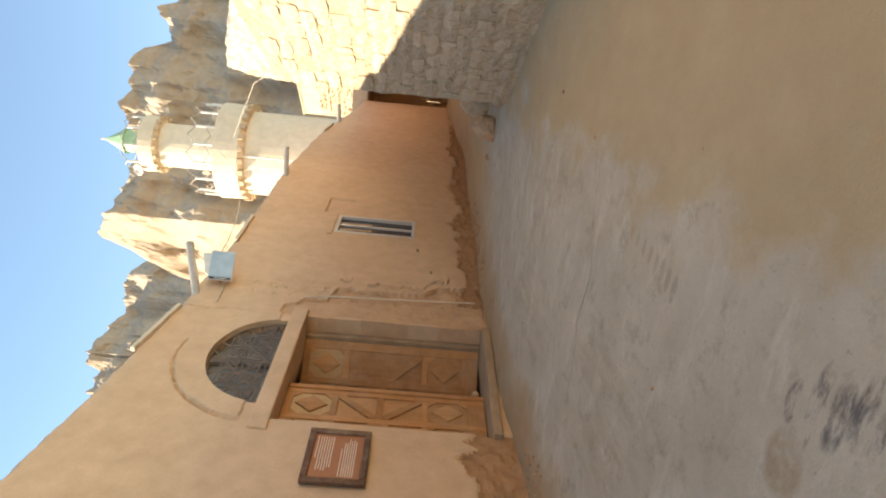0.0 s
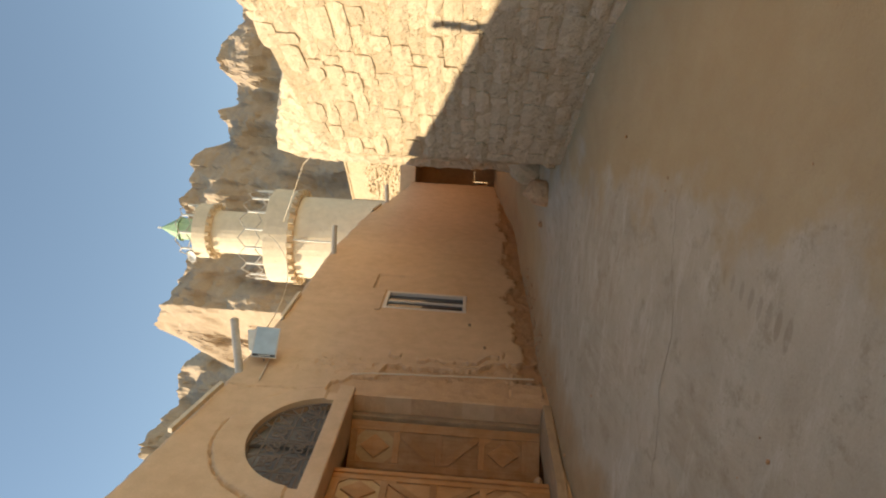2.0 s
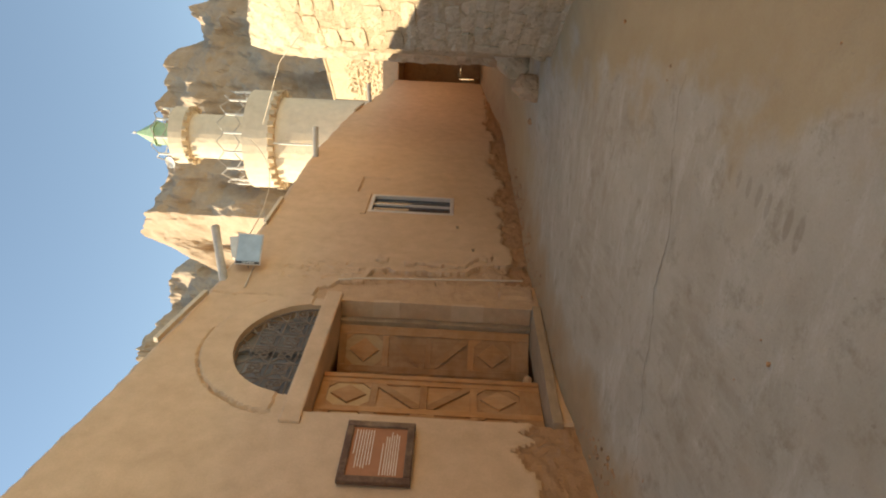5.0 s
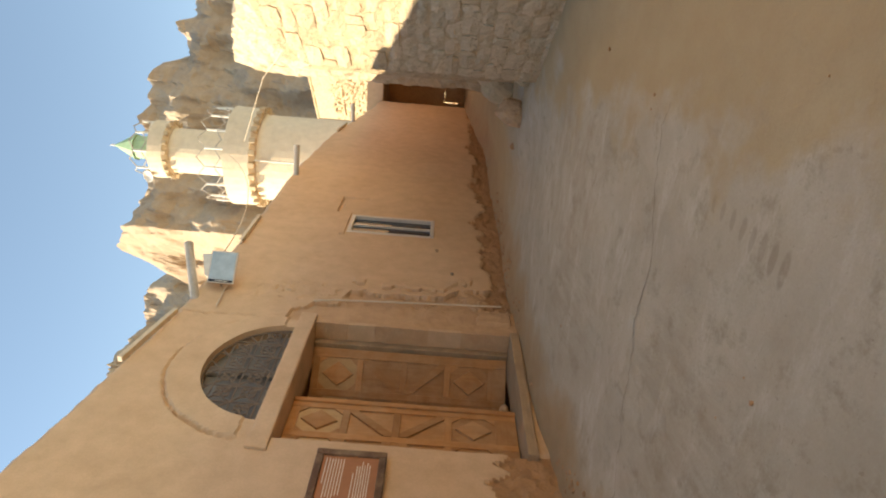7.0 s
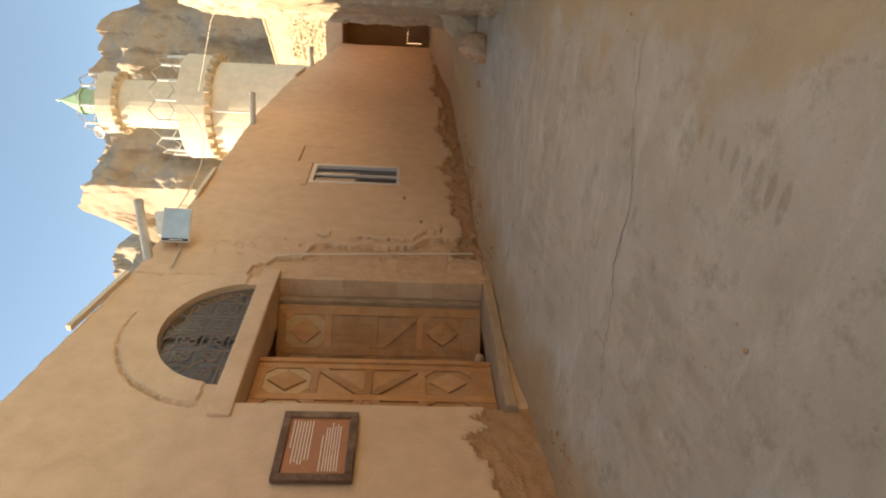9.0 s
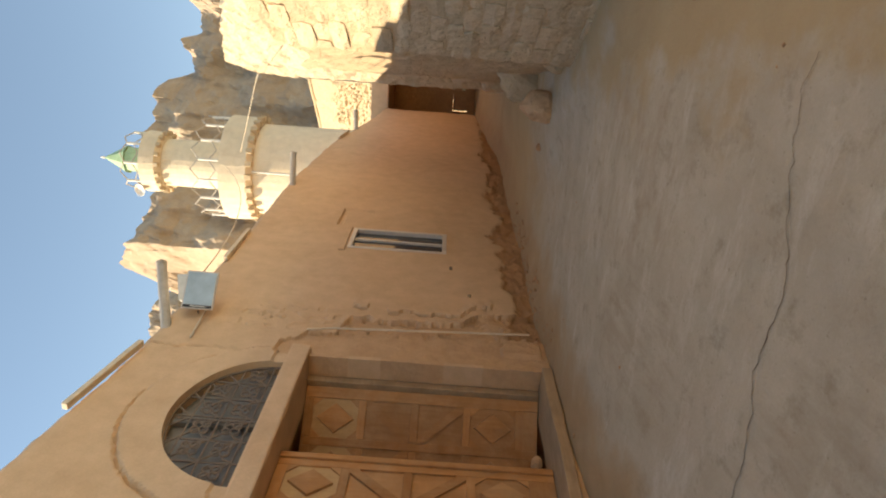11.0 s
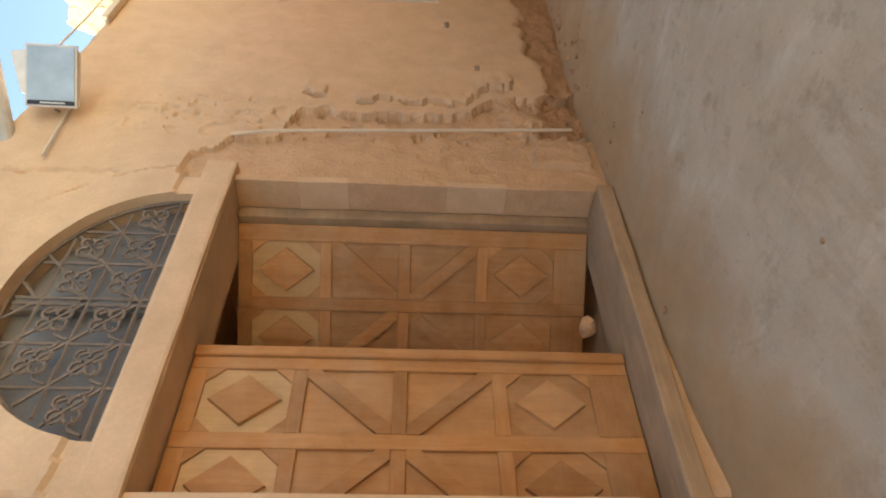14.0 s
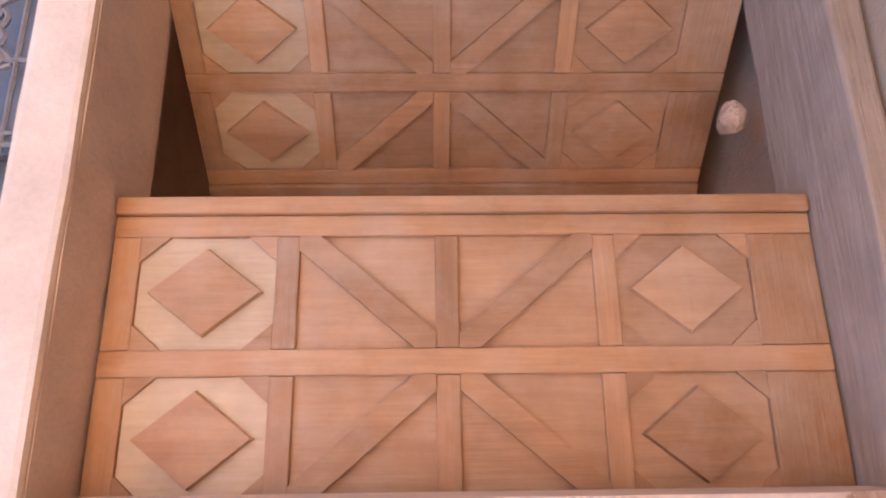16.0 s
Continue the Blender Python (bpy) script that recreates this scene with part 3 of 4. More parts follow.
# ---- the fanlight over the doorway ----
def fanlight():
    f = empty("window_1", Matrix.Translation((-0.05, ARCH_Y, ARCH_Z)), "arched fanlight with a scrolled wrought-iron grille", "window", kind="structure")
    arc = [(ARCH_W * math.cos(a), ARCH_H * math.sin(a)) for a in np.linspace(0, math.pi, 40)]
    part("pane", prism([(u * 0.998, v * 0.998 + 0.001) for u, v in arc], -0.09, -0.08), DUSTYPANE, f, "dusty grey pane behind the grille")
    bm = tube(bmesh.new(), [(0, u * 0.985, v * 0.985 + 0.006) for u, v in arc], 0.011)
    tube(bm, [(0, -ARCH_W * 0.98, 0.012), (0, ARCH_W * 0.98, 0.012)], 0.011)
    part("grille_frame", bm, IRON, f)
    def inside(y, z):
        return (y / ARCH_W) ** 2 + (z / ARCH_H) ** 2 < 0.95 and z > 0.005
    def clipped(p, q):
        pts = [Vector((0, p[0] + (q[0] - p[0]) * s, p[1] + (q[1] - p[1]) * s)) for s in np.linspace(0, 1, 60)]
        pts = [v for v in pts if inside(v.y, v.z)]
        return [pts[0], pts[-1]] if len(pts) > 3 else None
    part("mullion", boxed((-0.078, -0.035, 0.002), (-0.03, 0.035, ARCH_H * 0.985), 0.006), DUSTYPANE, f, "dusty upright window bar behind the grille")
    lines = [((-0.018, 0), (-0.018, 1)), ((0.018, 0), (0.018, 1)), ((-1, 0.065), (1, 0.065)), ((-1, 0.3), (1, 0.3)), ((-1, 0.52), (1, 0.52))]
    lines += [((s * u, 0), (s * u, 1)) for s in (-1, 1) for u in (0.25, 0.48)]
    for s in (-1, 1):
        for k in range(-3, 4):
            lines += [((s * max(0.02, k * 0.235), 0.065 + max(0.0, 0.02 - k * 0.235)), (s * (k * 0.235 + 0.94), 0.065 + 0.94))]
    for a, b in lines:
        got = clipped(a, b)
        if got:
            part("grille_bar", tube(bmesh.new(), got, 0.0085, 5), IRON, f)
    for i in range(-3, 3):
        for j in range(3):
            s = 1 if i >= 0 else -1
            cy, cz = 0.235 * i + 0.118, 0.235 * j + 0.175
            if not inside(cy * 1.1, cz * 1.1):
                continue
            bm = bmesh.new()
            for q in range(4):
                a0 = math.pi / 4 + q * math.pi / 2
                oy, oz = cy + 0.046 * math.cos(a0), cz + 0.046 * math.sin(a0)
                tube(bm, [(0.008, oy + 0.033 * math.cos(a0 + t), oz + 0.033 * math.sin(a0 + t)) for t in np.linspace(-2.7, 2.7, 12)], 0.009, 5)
            tube(bm, [(0.004, cy + s * (0.115 - 0.05 * t), cz - 0.10 + 0.06 * t + 0.03 * math.sin(3 * t)) for t in np.linspace(0, 1.6, 9)], 0.0085, 5)
            tube(bm, [(0.004, cy - s * (0.115 - 0.05 * t), cz - 0.06 + 0.05 * t - 0.03 * math.sin(3 * t)) for t in np.linspace(0, 1.6, 9)], 0.0085, 5)
            part("scroll", bm, IRON, f, "four-lobed iron scroll")
    return f


fanlight()


# ---- the small window ----
def house_window():
    y0, y1, z0, z1 = WIN
    w = empty("window_2", Matrix.Translation((-0.02, y0, z0)), "narrow aluminium window with dark sliding panes", "window", kind="structure")
    W, H = y1 - y0, z1 - z0
    fr = 0.055
    for nm, lo, hi in (("frame_side", (-0.05, 0.002, 0), (0.03, fr, H)), ("frame_side", (-0.05, W - fr, 0), (0.03, W - 0.002, H)),
                       ("frame_head", (-0.05, fr + 0.001, H - fr), (0.03, W - fr - 0.001, H - 0.002)), ("window_sill", (-0.05, fr + 0.001, 0.002), (0.045, W - fr - 0.001, fr)),
                       ("meeting_rail", (-0.03, W * 0.5 - 0.022, fr + 0.001), (0.012, W * 0.5 + 0.022, H - fr - 0.001))):
        part(nm, boxed(lo, hi, 0.006), ALUMINIUM, w)
    part("pane", boxed((-0.022, fr + 0.001, fr + 0.001), (-0.016, W * 0.5 - 0.023, H - fr - 0.001)), GLASS, w)
    part("pane", boxed((-0.03, W * 0.5 + 0.023, fr + 0.001), (-0.024, W - fr - 0.001, H - fr - 0.001)), GLASS, w)
    return w


house_window()
part("window_band", boxed((-0.1, WIN[0] - 0.10, WIN[3] + 0.02), (0.02, WIN[1] + 0.04, WIN[3] + 0.10), 0.012, 0.008, 4), PLASTER, wall_west)


# ---- the sign ----
def wall_sign():
    y0, y1, z0, z1 = -2.68, -2.025, 1.24, 1.79
    s = empty("wall_sign", Matrix.Translation((0.02, y0, z0)), "terracotta information board in a dark wooden frame on the wall", "sign")
    W, H, f = y1 - y0, z1 - z0, 0.06
    part("panel", boxed((0.012, f, f), (0.024, W - f, H - f)), SIGNPANEL, s, "terracotta printed panel")
    for lo, hi in (((0, 0, 0), (0.045, f, H)), ((0, W - f, 0), (0.045, W, H)), ((0, f + 0.001, 0), (0.045, W - f - 0.001, f)), ((0, f + 0.001, H - f), (0.045, W - f - 0.001, H))):
        part("frame_bar", boxed(lo, hi, 0.01), SIGNFRAME, s)
    rng = random.Random(3)
    rows = [(0.46, 0.30, True)] + [(0.435 - 0.022 * k, 0.44, True) for k in range(6)] + [(0.24, 0.34, False)] + [(0.215 - 0.019 * k, 0.46, False) for k in range(6)]
    for z, length, right in rows:
        length *= rng.uniform(0.85, 1.0)
        a, b = (W - f - 0.03 - length, W - f - 0.03) if right else (f + 0.03, f + 0.03 + length)
        part("text_line", boxed((0.0245, a, z - 0.004), (0.0262, b, z + 0.004)), PRINT, s)
    return s


wall_sign()


# ---- floodlight on its bracket ----
def floodlight():
    c = Vector((0.222, 0.64, 3.385))
    m = look(c, c + Vector((0.65, -0.75, -0.06)))
    f = empty("floodlight", m, "square grey floodlight with a frosted glass front on a wall bracket", "lamp")
    part("housing", boxed((-0.175, -0.135, -0.02), (0.175, 0.135, 0.06), 0.02), WHITE, f)
    part("front_frame", prism([(-0.188, -0.148), (0.188, -0.148), (0.188, 0.148), (-0.188, 0.148)], -0.035, -0.018, 2), ALUMINIUM, f)
    part("glass_front", boxed((-0.175, -0.135, -0.041), (0.148, 0.135, -0.036)), LENS, f, "pale frosted glass")
    part("label_strip", boxed((0.151, -0.135, -0.041), (0.176, 0.135, -0.036)), BLACK, f)
    part("lettering_bar", boxed((0.159, -0.08, -0.044), (0.168, 0.06, -0.0412)), WHITE, f)
    part("gear_box", prism([(-0.17, 0.1), (0.12, 0.1), (0.1, 0.2), (-0.15, 0.26)], 0.02, 0.16, 2), WHITE, f, "white wedge-shaped gear housing")
    bm = tube(bmesh.new(), [(-0.195, 0, 0.02), (-0.195, 0.03, 0.2), (0.195, 0.03, 0.2), (0.195, 0, 0.02)], 0.009)
    part("bracket", bm, IRON, f)
    return f


floodlight()


# ---- spouts, planks and cables along the roofline ----
def spout(a, b, r, label):
    s = empty("roof_spout", Matrix.Translation(a), label, "drain spout", "roof spouts")
    d = Vector(b) - Vector(a)
    bm = bmesh.new()
    tube(bm, [-0.35 * d, 0.3 * d, d], r, 12)
    part("pipe", bm, PIPE, s, smooth=False)
    bm = tube(bmesh.new(), [d * 0.985, d * 1.03], r * 1.12, 12)
    part("rim", bm, PIPE, s)
    return s


spout((0.0, 0.36, 3.63), (0.34, 0.93, 3.88), 0.05, "grey drain spout wrapped with wire above the doorway")
# unseen; stands here to cast the streak of shadow on the stone wall
spout((0.0, -3.0, 4.13), (0.1, -2.97, 4.4), 0.045, "grey drain spout out of view, placed for its shadow on the stone wall")
spout((0.0, 4.95, 3.5), (0.42, 5.25, 3.55), 0.05, "dark drain spout projecting from the roof edge")
spout((0.0, 9.3, 3.1), (0.36, 9.5, 3.15), 0.05, "short drain spout at the low end of the roof")
for y0, y1, z0, z1 in ((-1.02, -0.05, 3.82, 3.67), (1.83, 2.78, 3.55, 3.555), (8.2, 8.9, 3.3, 3.2)):
    bm = boxed((-0.03, -0.5, -0.025), (0.03, 0.5, 0.025), 0.008, 0.006, 3)
    m = Matrix.Translation((0.035, (y0 + y1) / 2, (z0 + z1) / 2)) @ Matrix.Rotation(math.atan2(z1 - z0, y1 - y0), 4, "X") @ Matrix.Diagonal((1, y1 - y0, 1, 1))
    bm.transform(m)
    tagged(finish("roof_plank", bm, CABLE), "weathered timber plank laid along the roof edge", "plank", "roof planks")


def cable(points, r, label, sag=0.0):
    pts = []
    for a, b in zip(points, points[1:]):
        a, b = Vector(a), Vector(b)
        for s in np.linspace(0, 1, 12):
            p = a.lerp(b, s)
            p.z -= sag * 4 * s * (1 - s)
            pts.append(p)
    return tagged(finish("cable", tube(bmesh.new(), pts, r, 6), CABLE), label, "cable", "cables")


cable([(0.03, 0.58, 0.15), (0.04, 0.50, 1.0), (0.035, 0.43, 2.06), (0.02, 0.40, 2.3)], 0.011, "pale cable running down the eroded plaster")
cable([(0.03, 0.1, 3.3), (0.03, 0.75, 3.35), (0.2, 0.75, 3.42)], 0.008, "thin cable along the wall to the floodlight")
cable([(0.27, 0.8, 3.47), (-1.6, 11.2, 6.8)], 0.007, "pale overhead cable from the floodlight to the tower", 0.45)
cable([(-1.15, 10.85, 6.2), (1.43, 6.0, 4.33), (2.68, 1.1, 2.74)], 0.006, "pale overhead cable from the tower to the stone wall")

for y, z in ((2.05, 0.93), (1.35, 0.72)):
    bm = tube(bmesh.new(), [(-0.03, y, z), (0.035, y + 0.03, z + 0.01)], 0.02, 7)
    tagged(finish("wall_peg", bm, TIMBER), "short broken timber peg in the plaster", "peg", "wall pegs")

# ---- stone wall ----
E1, E2 = Vector((2.6, 0.65, 0)), Vector((1.62, 6.4, 0))
ALONG = Vector((0.579, -0.815, 0))
OUT = Vector((-0.815, -0.579, 0))


def front_top(u):
    return float(np.interp(u, [0, 0.5, 1.4, 2.3, 4.5, 9], [2.57, 2.68, 2.77, 2.85, 2.98, 3.2]))


def build_stone_core():
    """The mud-mortared body of the wall, in plan an angle with its corner in the lane."""
    end = E1 + 9.0 * ALONG
    plan = [E1 + 0.02 * ALONG, end, end - 0.6 * OUT, E1 + 1.0 * ALONG - 0.6 * OUT, Vector((2.9, 6.6, 0)), E2]
    bm = bmesh.new()
    n = len(plan)
    line = []
    for i in range(n):
        a, b = plan[i], plan[(i + 1) % n]
        k = max(2, int((b - a).length / 0.1))
        line += [(a.lerp(b, s / k), i) for s in range(k)]
    rows = 34
    rings = []
    for j in range(rows + 1):
        ring = []
        for p, i in line:
            far_face = i == 5
            if far_face:
                top = front_top(0) + 0.9 * smooth01(0.8, 5.5, (p - E1).length)
            else:
                top = front_top((p - E1).dot(ALONG))
            top += 0.03 * fbm(p.x * 1.7, p.y * 1.7, 3)
            z = -1.0 + (top + 1.0) * j / rows
            off = 0.03 * fbm(p.x * 2.5, p.y * 2.5, z * 2.5) + 0.016 * fbm(p.x * 9, p.y * 9, z * 9) if far_face else 0.008 * fbm(p.x * 7, p.y * 7, z * 7)
            q = Vector((p.x - off, p.y - 0.3 * off, z))
            if i == 0:
                q -= 0.006 * OUT
            ring.append(bm.verts.new(q))
        rings.append(ring)
    m = len(line)
    for a, b in zip(rings, rings[1:]):
        for k in range(m):
            bm.faces.new((a[k], a[(k + 1) % m], b[(k + 1) % m], b[k]))
    bm.faces.new(rings[-1])
    return tagged(finish("wall_east", bm, MORTAR), "rough mud-mortared sandstone wall standing at the lane's bend", "wall", kind="structure")


wall_east = build_stone_core()


def upper_block():
    """The taller rough-coated house end that stands behind the lane's wall, parallel to it."""
    base = Vector((1.5, 6.2, 0))
    us, ks = np.linspace(0, 4.0, 90), np.linspace(0, 1, 90)
    bm = bmesh.new()
    def top_at(u):
        return float(np.interp(u, [0, 0.35, 1, 2.5, 4], [4.35, 4.8, 4.65, 4.2, 3.75])) + 0.06 * fbm(u * 2.5, 1, 1) + 0.04 * fbm(u * 9, 2, 1)
    def at(u, depth, k):
        z = -0.5 + (top_at(u) + 0.5) * k
        out = 0.0 if depth else 0.035 * fbm(u * 2, 5, z * 2) + 0.028 * fbm(u * 6, 5, z * 9)
        p = base + ALONG * u - OUT * (depth - out)
        return (p.x, p.y, z)
    def sheet(rows):
        grid = [[bm.verts.new(p) for p in row] for row in rows]
        for a, b in zip(grid, grid[1:]):
            for k in range(len(a) - 1):
                bm.faces.new((a[k], a[k + 1], b[k + 1], b[k]))
    sheet([[at(u, 0, k) for u in us] for k in ks])
    sheet([[at(u, 2.0, k) for u in us] for k in (1, 0)])
    sheet([[at(u, d, 1) for u in us] for d in (0, 2.0)])
    for u in (0, 4.0):
        sheet([[at(u, d, k) for d in (2.0, 0)] for k in ks])
    return tagged(finish("wall_upper", bm, ROUGHCOAT), "taller rough mud-coated house end behind the stone wall", "wall", kind="structure")


upper_block()
tagged(finish("wall_east_far", boxed((9.3, -19, -1.4), (9.6, -6.6, 2.9)), MORTAR), "plain stone wall closing the lane", "wall", kind="structure")

# ---- covered passage at the end of the lane ----
bmp = bmesh.new()
box(bmp, (-1.7, 12.01, -0.5), (-1.4, 14.4, 2.9))
box(bmp, (1.9, 6.7, -0.5), (2.2, 14.4, 2.9))
tagged(finish("passage_wall", bmp, PLASTER), "mud-plastered side walls of the covered passage", "wall", kind="structure")
tagged(finish("passage_beam", boxed((-1.7, 12.02, 2.66), (2.2, 12.4, 3.1), 0.03, 0.02, 6), PLASTER), "plastered beam over the mouth of the passage", "beam", kind="structure")
tagged(finish("passage_ceiling", boxed((-1.7, 12.41, 2.7), (2.2, 14.6, 2.95)), RAWMUD), "brown mud-coated ceiling of the covered passage", "ceiling", kind="structure")
bmp = bmesh.new()
box(bmp, (-1.7, 14.41, -0.5), (-0.42, 14.6, 2.69))
box(bmp, (-0.37, 14.41, 0.95), (2.2, 14.6, 2.69))
box(bmp, (0.45, 14.41, -0.5), (2.2, 14.6, 0.945))
box(bmp, (-0.36, 14.41, -0.5), (0.2, 14.6, 0.94))
box(bmp, (-0.419, 14.41, -0.5), (-0.371, 14.6, 0.5))
box(bmp, (0.201, 14.41, -0.5), (0.32, 14.6, 0.6))
box(bmp, (0.321, 14.41, -0.5), (0.449, 14.6, 0.5))
box(bmp, (-0.419, 14.41, 0.96), (-0.371, 14.6, 2.69))
box(bmp, (0.201, 14.41, 0.7), (0.449, 14.6, 0.944))
tagged(finish("passage_door", bmp, RAWMUD), "brown mud wall at the passage's end with gaps of daylight", "wall", kind="structure")


# ---- the round tower behind the house ----
def tower():
    c = Vector((-1.92, 12.07, -0.158))
    t = empty("round_tower", Matrix.Translation(c) @ Matrix.Diagonal((1.15, 1.15, 1.15, 1)), "cream rendered round tower with balconies and a pale green conical roof", "tower")
    part("shaft", lathe([(1.08, 0.0), (1.06, 5.3)], 40), RENDERED, t, smooth=False)
    part("balcony", lathe([(1.06, 5.31), (1.2, 5.42), (1.22, 6.02), (1.12, 6.03), (1.1, 5.6), (0.56, 5.58)], 40), RENDERED, t, "rendered lower balcony parapet")
    part("upper_shaft", lathe([(0.56, 5.59), (0.55, 7.55)], 32), RENDERED, t)
    part("upper_balcony", lathe([(0.55, 7.56), (0.7, 7.66), (0.72, 8.0), (0.62, 8.01), (0.6, 7.8), (0.3, 7.79)], 32), RENDERED, t, "rendered upper balcony parapet")
    part("lantern", lathe([(0.3, 7.8), (0.29, 8.52)], 8), GREEN, t, "green eight-sided lantern")
    part("cone", lathe([(0.34, 8.53), (0.3, 8.58), (0.01, 9.1)], 8), GREEN, t, "pale green conical roof")
    part("finial", lathe([(0.015, 9.08), (0.03, 9.14), (0.012, 9.2)], 8), WHITE, t)
    for r, z, n, size in ((1.17, 5.36, 26, 0.075), (0.68, 7.6, 18, 0.055)):
        for k in range(n):
            a = 2 * math.pi * k / n
            bm = boxed((-size, -size * 0.8, -size), (size, size * 0.8, size), 0.01)
            bm.transform(Matrix.Translation((r * math.cos(a), r * math.sin(a), z)) @ Matrix.Rotation(a, 4, "Z"))
            part("bracket", bm, MORTAR, t, "rough bracket under the balcony")
    for r, z0, h, n in ((1.15, 6.03, 0.62, 16), (0.66, 8.01, 0.45, 9)):
        for k in range(n):
            a, b = 2 * math.pi * k / n, 2 * math.pi * (k + 1) / n
            p, q = Vector((r * math.cos(a), r * math.sin(a), 0)), Vector((r * math.cos(b), r * math.sin(b), 0))
            part("rail_post", tube(bmesh.new(), [p + Vector((0, 0, z0 - 0.05)), p + Vector((0, 0, z0 + h * 0.72))], 0.028, 6), WHITE, t, "white railing post")
            mid = (p + q) / 2 * 1.02
            part("rail_brace", tube(bmesh.new(), [p + Vector((0, 0, z0 + h * 0.7)), mid + Vector((0, 0, z0 + h)), q + Vector((0, 0, z0 + h * 0.7))], 0.014, 5), PIPE, t)
            part("rail_brace", tube(bmesh.new(), [p + Vector((0, 0, z0 + h * 0.35)), mid + Vector((0, 0, z0 + h * 0.1)), q + Vector((0, 0, z0 + h * 0.35))], 0.014, 5), PIPE, t)
    part("down_pipe", tube(bmesh.new(), [(0.25, -1.1, 3.0), (0.25, -1.1, 5.3)], 0.022, 6), WHITE, t, "white pipe down the shaft")
    bm = lathe([(0.02, 0.0), (0.11, 0.03), (0.15, 0.08), (0.14, 0.085), (0.1, 0.04), (0.02, 0.02)], 16)
    bm.transform(Matrix.Translation((-0.55, -0.5, 8.05)) @ Matrix.Rotation(radians(70), 4, "X"))
    part("dish", bm, WHITE, t, "small white dish")
    return t


tower()

# ---- the stone house beyond the passage ----
def far_house():
    h = empty("stone_house", Matrix.Translation((-1.75, 16.8, 0)) @ Matrix.Rotation(radians(-44), 4, "Z"), "sunlit rough stone house beyond the passage", "house")
    bm = bmesh.new()
    box(bm, (0, 0, -0.5), (2.65, 3.0, 5.3), 0, 0, 90)
    for v in bm.verts:
        x, z = v.co.x, v.co.z
        # coursed stones, left bare below a plastered band at the top
        bare = 1 - smooth01(4.6, 4.7, z + 0.3 * fbm(x * 2, 1, 4))
        if v.co.y < 0.01 and 0.05 < x < 2.6:
            v.co.y -= bare * (0.014 * math.sin(z * 38 + 3 * fbm(x * 2, z * 2, 1)) + 0.085 * fbm(x * 8, z * 13, 2)) + 0.02 * fbm(x * 3, z * 3, 7)
    part("wall", bm, STONE, h)
    part("roof", boxed((-0.02, -0.03, 5.302), (2.68, 3.02, 5.38), 0.02, 0.02, 8), MORTAR, h)
    return h


far_house()


# ---- mountains ----
def ridge(name, azimuths, elevations, dist, depth, seed, label, rough=1.0, flank=0.0, size=1.0, turn=0.0):
    """A rock mass whose crest follows a skyline, seen from the lane; faces weathered into ribs."""
    eye = Vector((3.5, -6.0, 1.0))
    n, rows, back = 260, 70, 26
    verts, faces = [], []
    az = np.linspace(azimuths[0], azimuths[-1], n)
    for i, a in enumerate(az):
        el = float(np.interp(a, azimuths, elevations))
        swing = flank * max(0.0, -23.9 - a) + turn * max(0.0, a + 23.9)
        top = math.tan(radians(el)) * (dist + depth + swing)
        s = a * dist / 57.3
        spike = 0.026 * top * (fbm(s * 0.16, seed, 0, 5) + 0.6 * (1 - abs(fbm(s * 0.35, seed, 5, 4)) * 2)) * rough
        top += spike
        d = Vector((math.sin(radians(a)), math.cos(radians(a)), 0))
        for k in range(rows + back):
            if k < rows:
                f = k / (rows - 1)
                z = -2 + (top + 2) * f
                lean = depth * (f ** 1.6)
            else:
                f = (k - rows + 1) / back
                z = top * (1 - 0.9 * f)
                lean = depth * (1 + 1.6 * f)
            rib = 4.2 * fbm(s * 0.09, z * 0.03, seed, 5) + 1.8 * fbm(s * 0.3, z * 0.14, seed + 3, 4) + 0.9 * math.sin(z * 0.55 + 3 * fbm(s * 0.05, z * 0.02, seed)) + 0.4 * fbm(s * 0.9, z * 0.9, seed, 3)
            rib += 2.6 * abs(fbm(s * 0.22, z * 0.012, seed + 6, 3)) * (0.4 + 0.6 * min(1, k / rows))
            p = eye + d * (dist + swing + lean + rib * rough * size)
            verts.append((p.x, p.y, max(-3, z + 1 + 0.3 * fbm(s * 0.5, z * 0.5, seed + 9, 3))))
    m = rows + back
    for i in range(n - 1):
        for k in range(m - 1):
            a, b = i * m + k, (i + 1) * m + k
            faces.append((a, b, b + 1, a + 1))
    me = bpy.data.meshes.new(name)
    me.from_pydata(verts, [], faces)
    me.materials.append(ROCK)
    return tagged(new(name, me), label, "mountain", kind="structure")


ridge("backdrop", [-20, -18.3, -14.3, -13.3, -10.9, -9.7, -8.9, -7.8, -6.2, -5.6, -3.9, -2.6, -0.5, 1.3, 6, 12, 20], [23.0, 23.1, 24.0, 23.3, 23.5, 23.2, 20.9, 21.2, 21.8, 20.5, 20.5, 21.6, 21.4, 19.6, 21, 22, 21],
      95, 8, 2.0, "dark weathered sandstone cliff in shade above the village", turn=1.1)
ridge("backdrop_far", [-60, -45, -38, -34.5, -32.5, -30, -28.6, -27, -24, -15], [24, 25, 24.2, 23.9, 23.1, 23.3, 22.3, 20.5, 19, 17], 150, 30, 8.0, "distant brown rock ridge behind the peak", flank=-1.3)


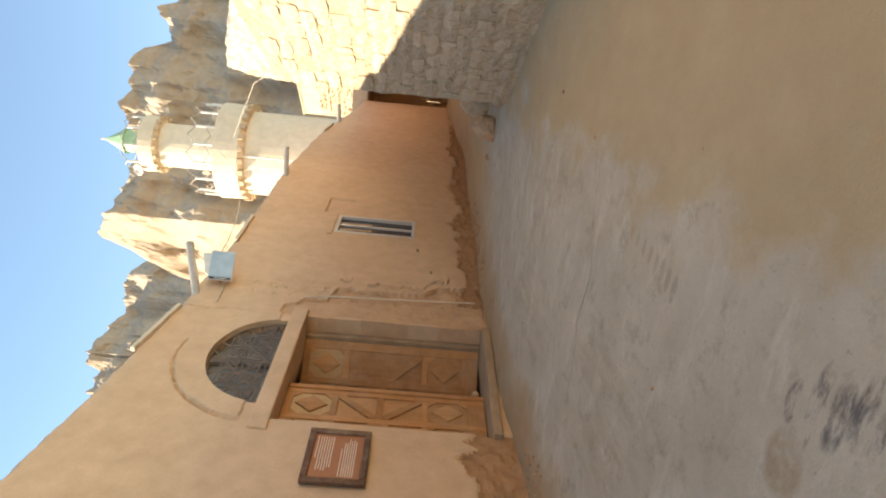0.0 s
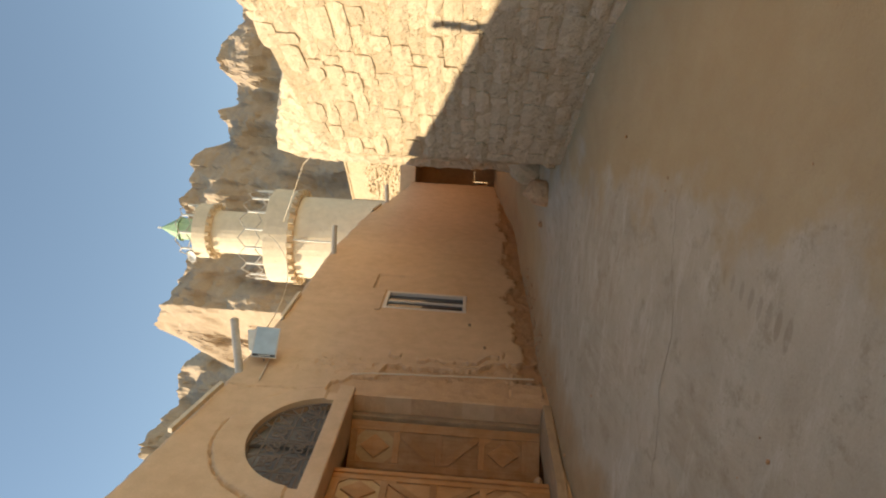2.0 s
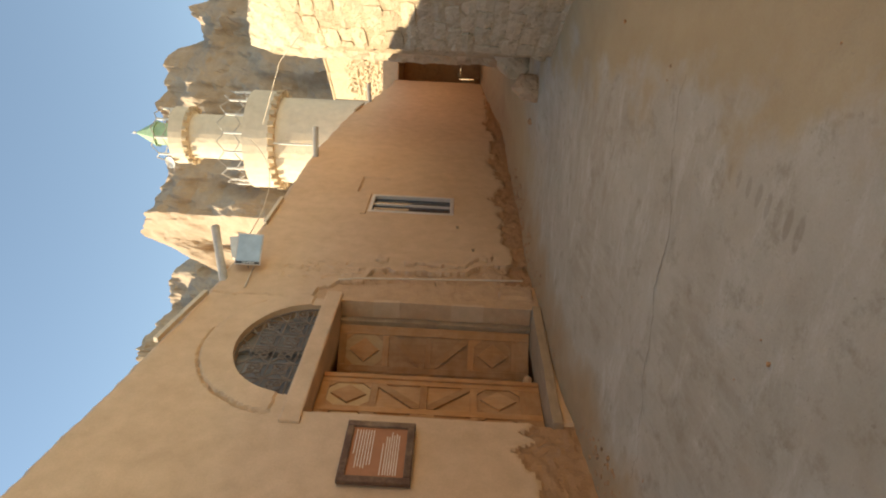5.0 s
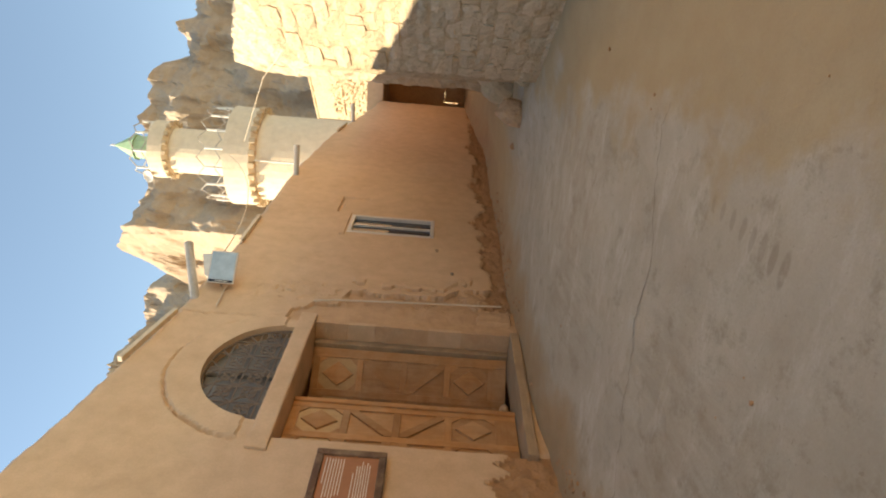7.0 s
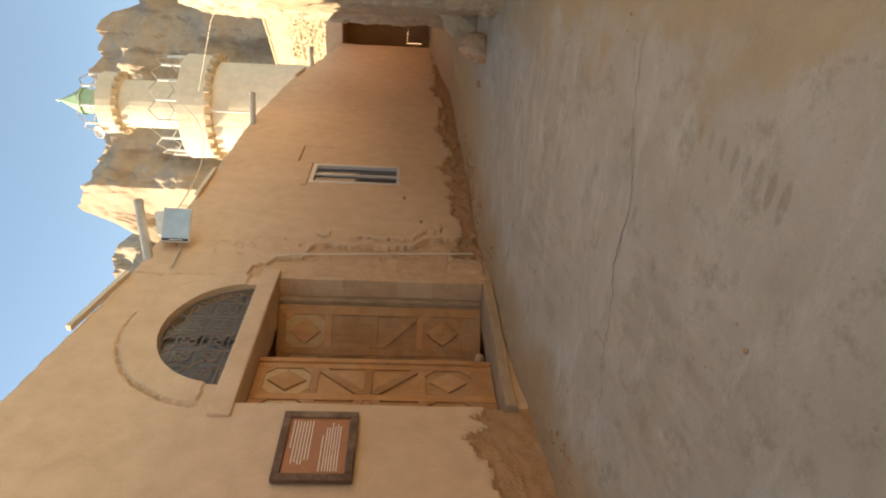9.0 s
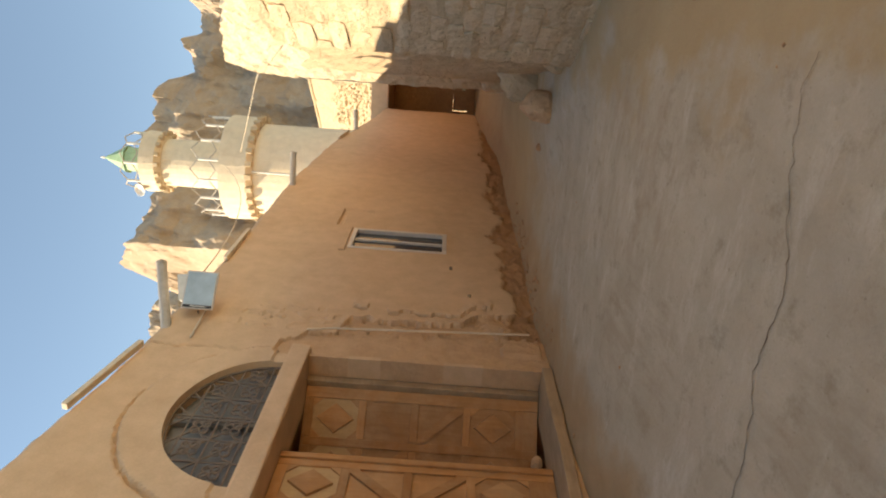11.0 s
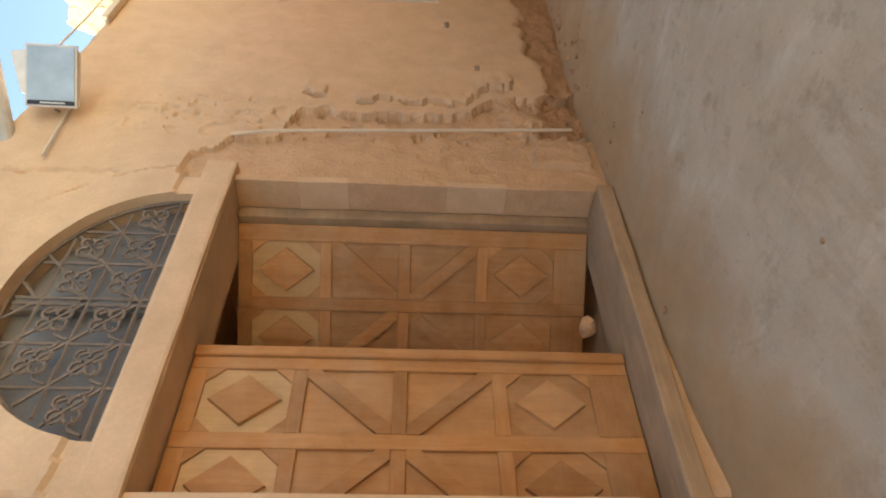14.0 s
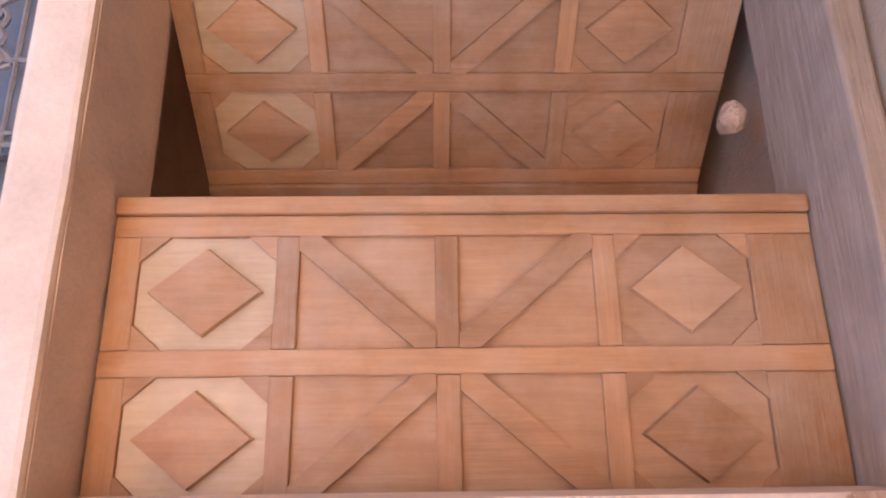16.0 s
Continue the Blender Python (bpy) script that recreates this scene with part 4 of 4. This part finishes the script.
ridge("backdrop_peak", [-31, -30, -29, -28, -27.3, -26.7, -26.1, -25.6, -25.1, -23.8, -22.3, -20.6, -18.3, -17, -14], [12, 16, 19, 20.6, 22.2, 23.4, 25.2, 25.6, 25.3, 24.8, 24.4, 23.4, 22.6, 20.5, 15],
      68, 5, 5.0, "tall sandstone peak, sunlit on one flank", 0.8, 2.6, 1.2, 0.9)


# ---- stones on the ground ----
def boulder(c, size, seed, label, material):
    bm = bmesh.new()
    bmesh.ops.create_icosphere(bm, subdivisions=3, radius=1.0)
    for v in bm.verts:
        p = v.co.copy()
        p *= 1 + 0.28 * fbm(p.x * 1.1 + seed, p.y * 1.1, p.z * 1.1, 3) + 0.05 * fbm(p.x * 5, p.y * 5 + seed, p.z * 5, 3)
        p.z = max(p.z, -0.62)
        v.co = Vector((p.x * size[0], p.y * size[1], p.z * size[2])) + Vector(c)
    return tagged(finish("rock", bm, material), label, "rock", "loose rocks")


boulder((2.1, 1.46, ground_z(2.1, 1.46) + 0.08), (0.16, 0.19, 0.19), 1.0, "brown lumpy rock lying by the wall's corner", EXPOSED)
boulder((2.22, 2.7, ground_z(2.22, 2.7) + 0.13), (0.26, 0.2, 0.3), 4.0, "large grey-brown rock leaning against the stone wall", MORTAR)
boulder((1.84, 4.2, ground_z(1.84, 4.2) + 0.08), (0.15, 0.14, 0.14), 7.0, "pale round stone at the foot of the wall", MORTAR)
boulder((2.56, 1.12, ground_z(2.56, 1.12) + 0.05), (0.08, 0.1, 0.12), 17.0, "pale pointed stone by the wall's corner", MORTAR)
boulder((1.6, 1.9, ground_z(1.6, 1.9) + 0.015), (0.04, 0.06, 0.035), 13.0, "small brown stone in the lane", RAWMUD)
rng = random.Random(11)
bmp = bmesh.new()
for k in range(260):
    x, y = rng.uniform(0.03, 3.4), rng.uniform(-6.0, 5.5)
    if rng.random() < 0.88:
        x = rng.uniform(0.02, 0.35)
        y = rng.choice((rng.uniform(0.1, 4), rng.uniform(-3.5, -2.0)))
    r = bmesh.ops.create_icosphere(bmp, subdivisions=1, radius=1.0)
    s = rng.uniform(0.005, 0.016) * (1.6 if x < 0.35 else 1)
    for v in r["verts"]:
        v.co = Vector((x, y, ground_z(x, y))) + Vector((v.co.x * s * rng.uniform(0.7, 1.3), v.co.y * s, v.co.z * s * 0.7))
tagged(finish("gravel", bmp, RAWMUD), "crumbs of fallen plaster and small stones", "gravel", kind="stuff")


# ---- crack in the slab, a thin dark strip sunk in the ground ----
def crack():
    bm = bmesh.new()
    pts = []
    for s in np.linspace(0, 1, 90):
        x = 3.05 - 2.5 * s
        y = -2.58 - 0.42 * s + 0.10 * fbm(x * 2.0, 3, 1) + 0.025 * fbm(x * 13, 1, 1)
        pts.append((x, y))
    prev = None
    for i, (x, y) in enumerate(pts):
        w = (0.0024 * max(0.1, 1 - abs(2 * i / len(pts) - 0.9)) * 0.6 + 0.0018) * (0.6 + 0.8 * abs(fbm(x * 30, 2, 2)))
        z = ground_z(x, y) + 0.012 * fbm(x * 1.5, y * 1.5, 0.5) + 0.006 * fbm(x * 6, y * 6, 3.5) + 0.004
        a, b = bm.verts.new((x, y - w, z)), bm.verts.new((x, y + w, z))
        if prev:
            bm.faces.new((prev[0], a, b, prev[1]))
        prev = (a, b)
    return tagged(finish("slab_crack", bm, CRACK), "long thin crack across the concrete", "crack", kind="structure")


crack()


# ---- the stones of the wall, one by one ----
def stone_mesh(seed):
    bm = bmesh.new()
    bmesh.ops.create_cube(bm, size=1.0)
    bmesh.ops.subdivide_edges(bm, edges=list(bm.edges), cuts=1, use_grid_fill=True)
    for v in bm.verts:
        p = v.co.copy()
        v.co = p * (1.0 - 0.09 * (abs(p.x) > 0.4 and abs(p.z) > 0.4)) * (1 - 0.07 * (abs(p.y) > 0.4 and (abs(p.x) > 0.4 or abs(p.z) > 0.4)))
        v.co += 0.075 * noise.noise_vector(p * 2.3 + Vector((seed * 7.1, seed, 0)))
    bmesh.ops.recalc_face_normals(bm, faces=bm.faces)
    me = bpy.data.meshes.new("stone")
    bm.to_mesh(me)
    bm.free()
    me.materials.append(STONE)
    return me


def lay_stones():
    meshes = [stone_mesh(s) for s in range(8)]
    rng = random.Random(5)
    z = 0.0
    count = 0
    turn = math.atan2(ALONG.y, ALONG.x)
    while z < 3.0:
        h = rng.uniform(0.115, 0.175)
        u = -0.02 + rng.uniform(0, 0.02)
        while u < 4.6:
            w = rng.uniform(0.2, 0.42) if rng.random() < 0.8 else rng.uniform(0.1, 0.18)
            if z + h * 0.7 > front_top(u + w / 2):
                u += w
                continue
            count += 1
            ob = new("stone", rng.choice(meshes))
            slope = 0.035 * fbm(u * 0.9, z * 0.6, 2) + 0.014 * rng.uniform(-1, 1)
            p = E1 + ALONG * (u + w / 2) - OUT * (0.089 + rng.uniform(-0.008, 0.008))
            ob.matrix_world = Matrix.Translation((p.x, p.y, z + h / 2 + slope)) @ Matrix.Rotation(turn + rng.uniform(-0.03, 0.03), 4, "Z") @ Matrix.Rotation(rng.uniform(-0.05, 0.05), 4, "Y") @ Matrix.Diagonal((w * 1.05, 0.2, h * 1.06, 1))
            ob.parent = wall_east
            u += w + 0.004
        z += h + 0.002
    return count


lay_stones()
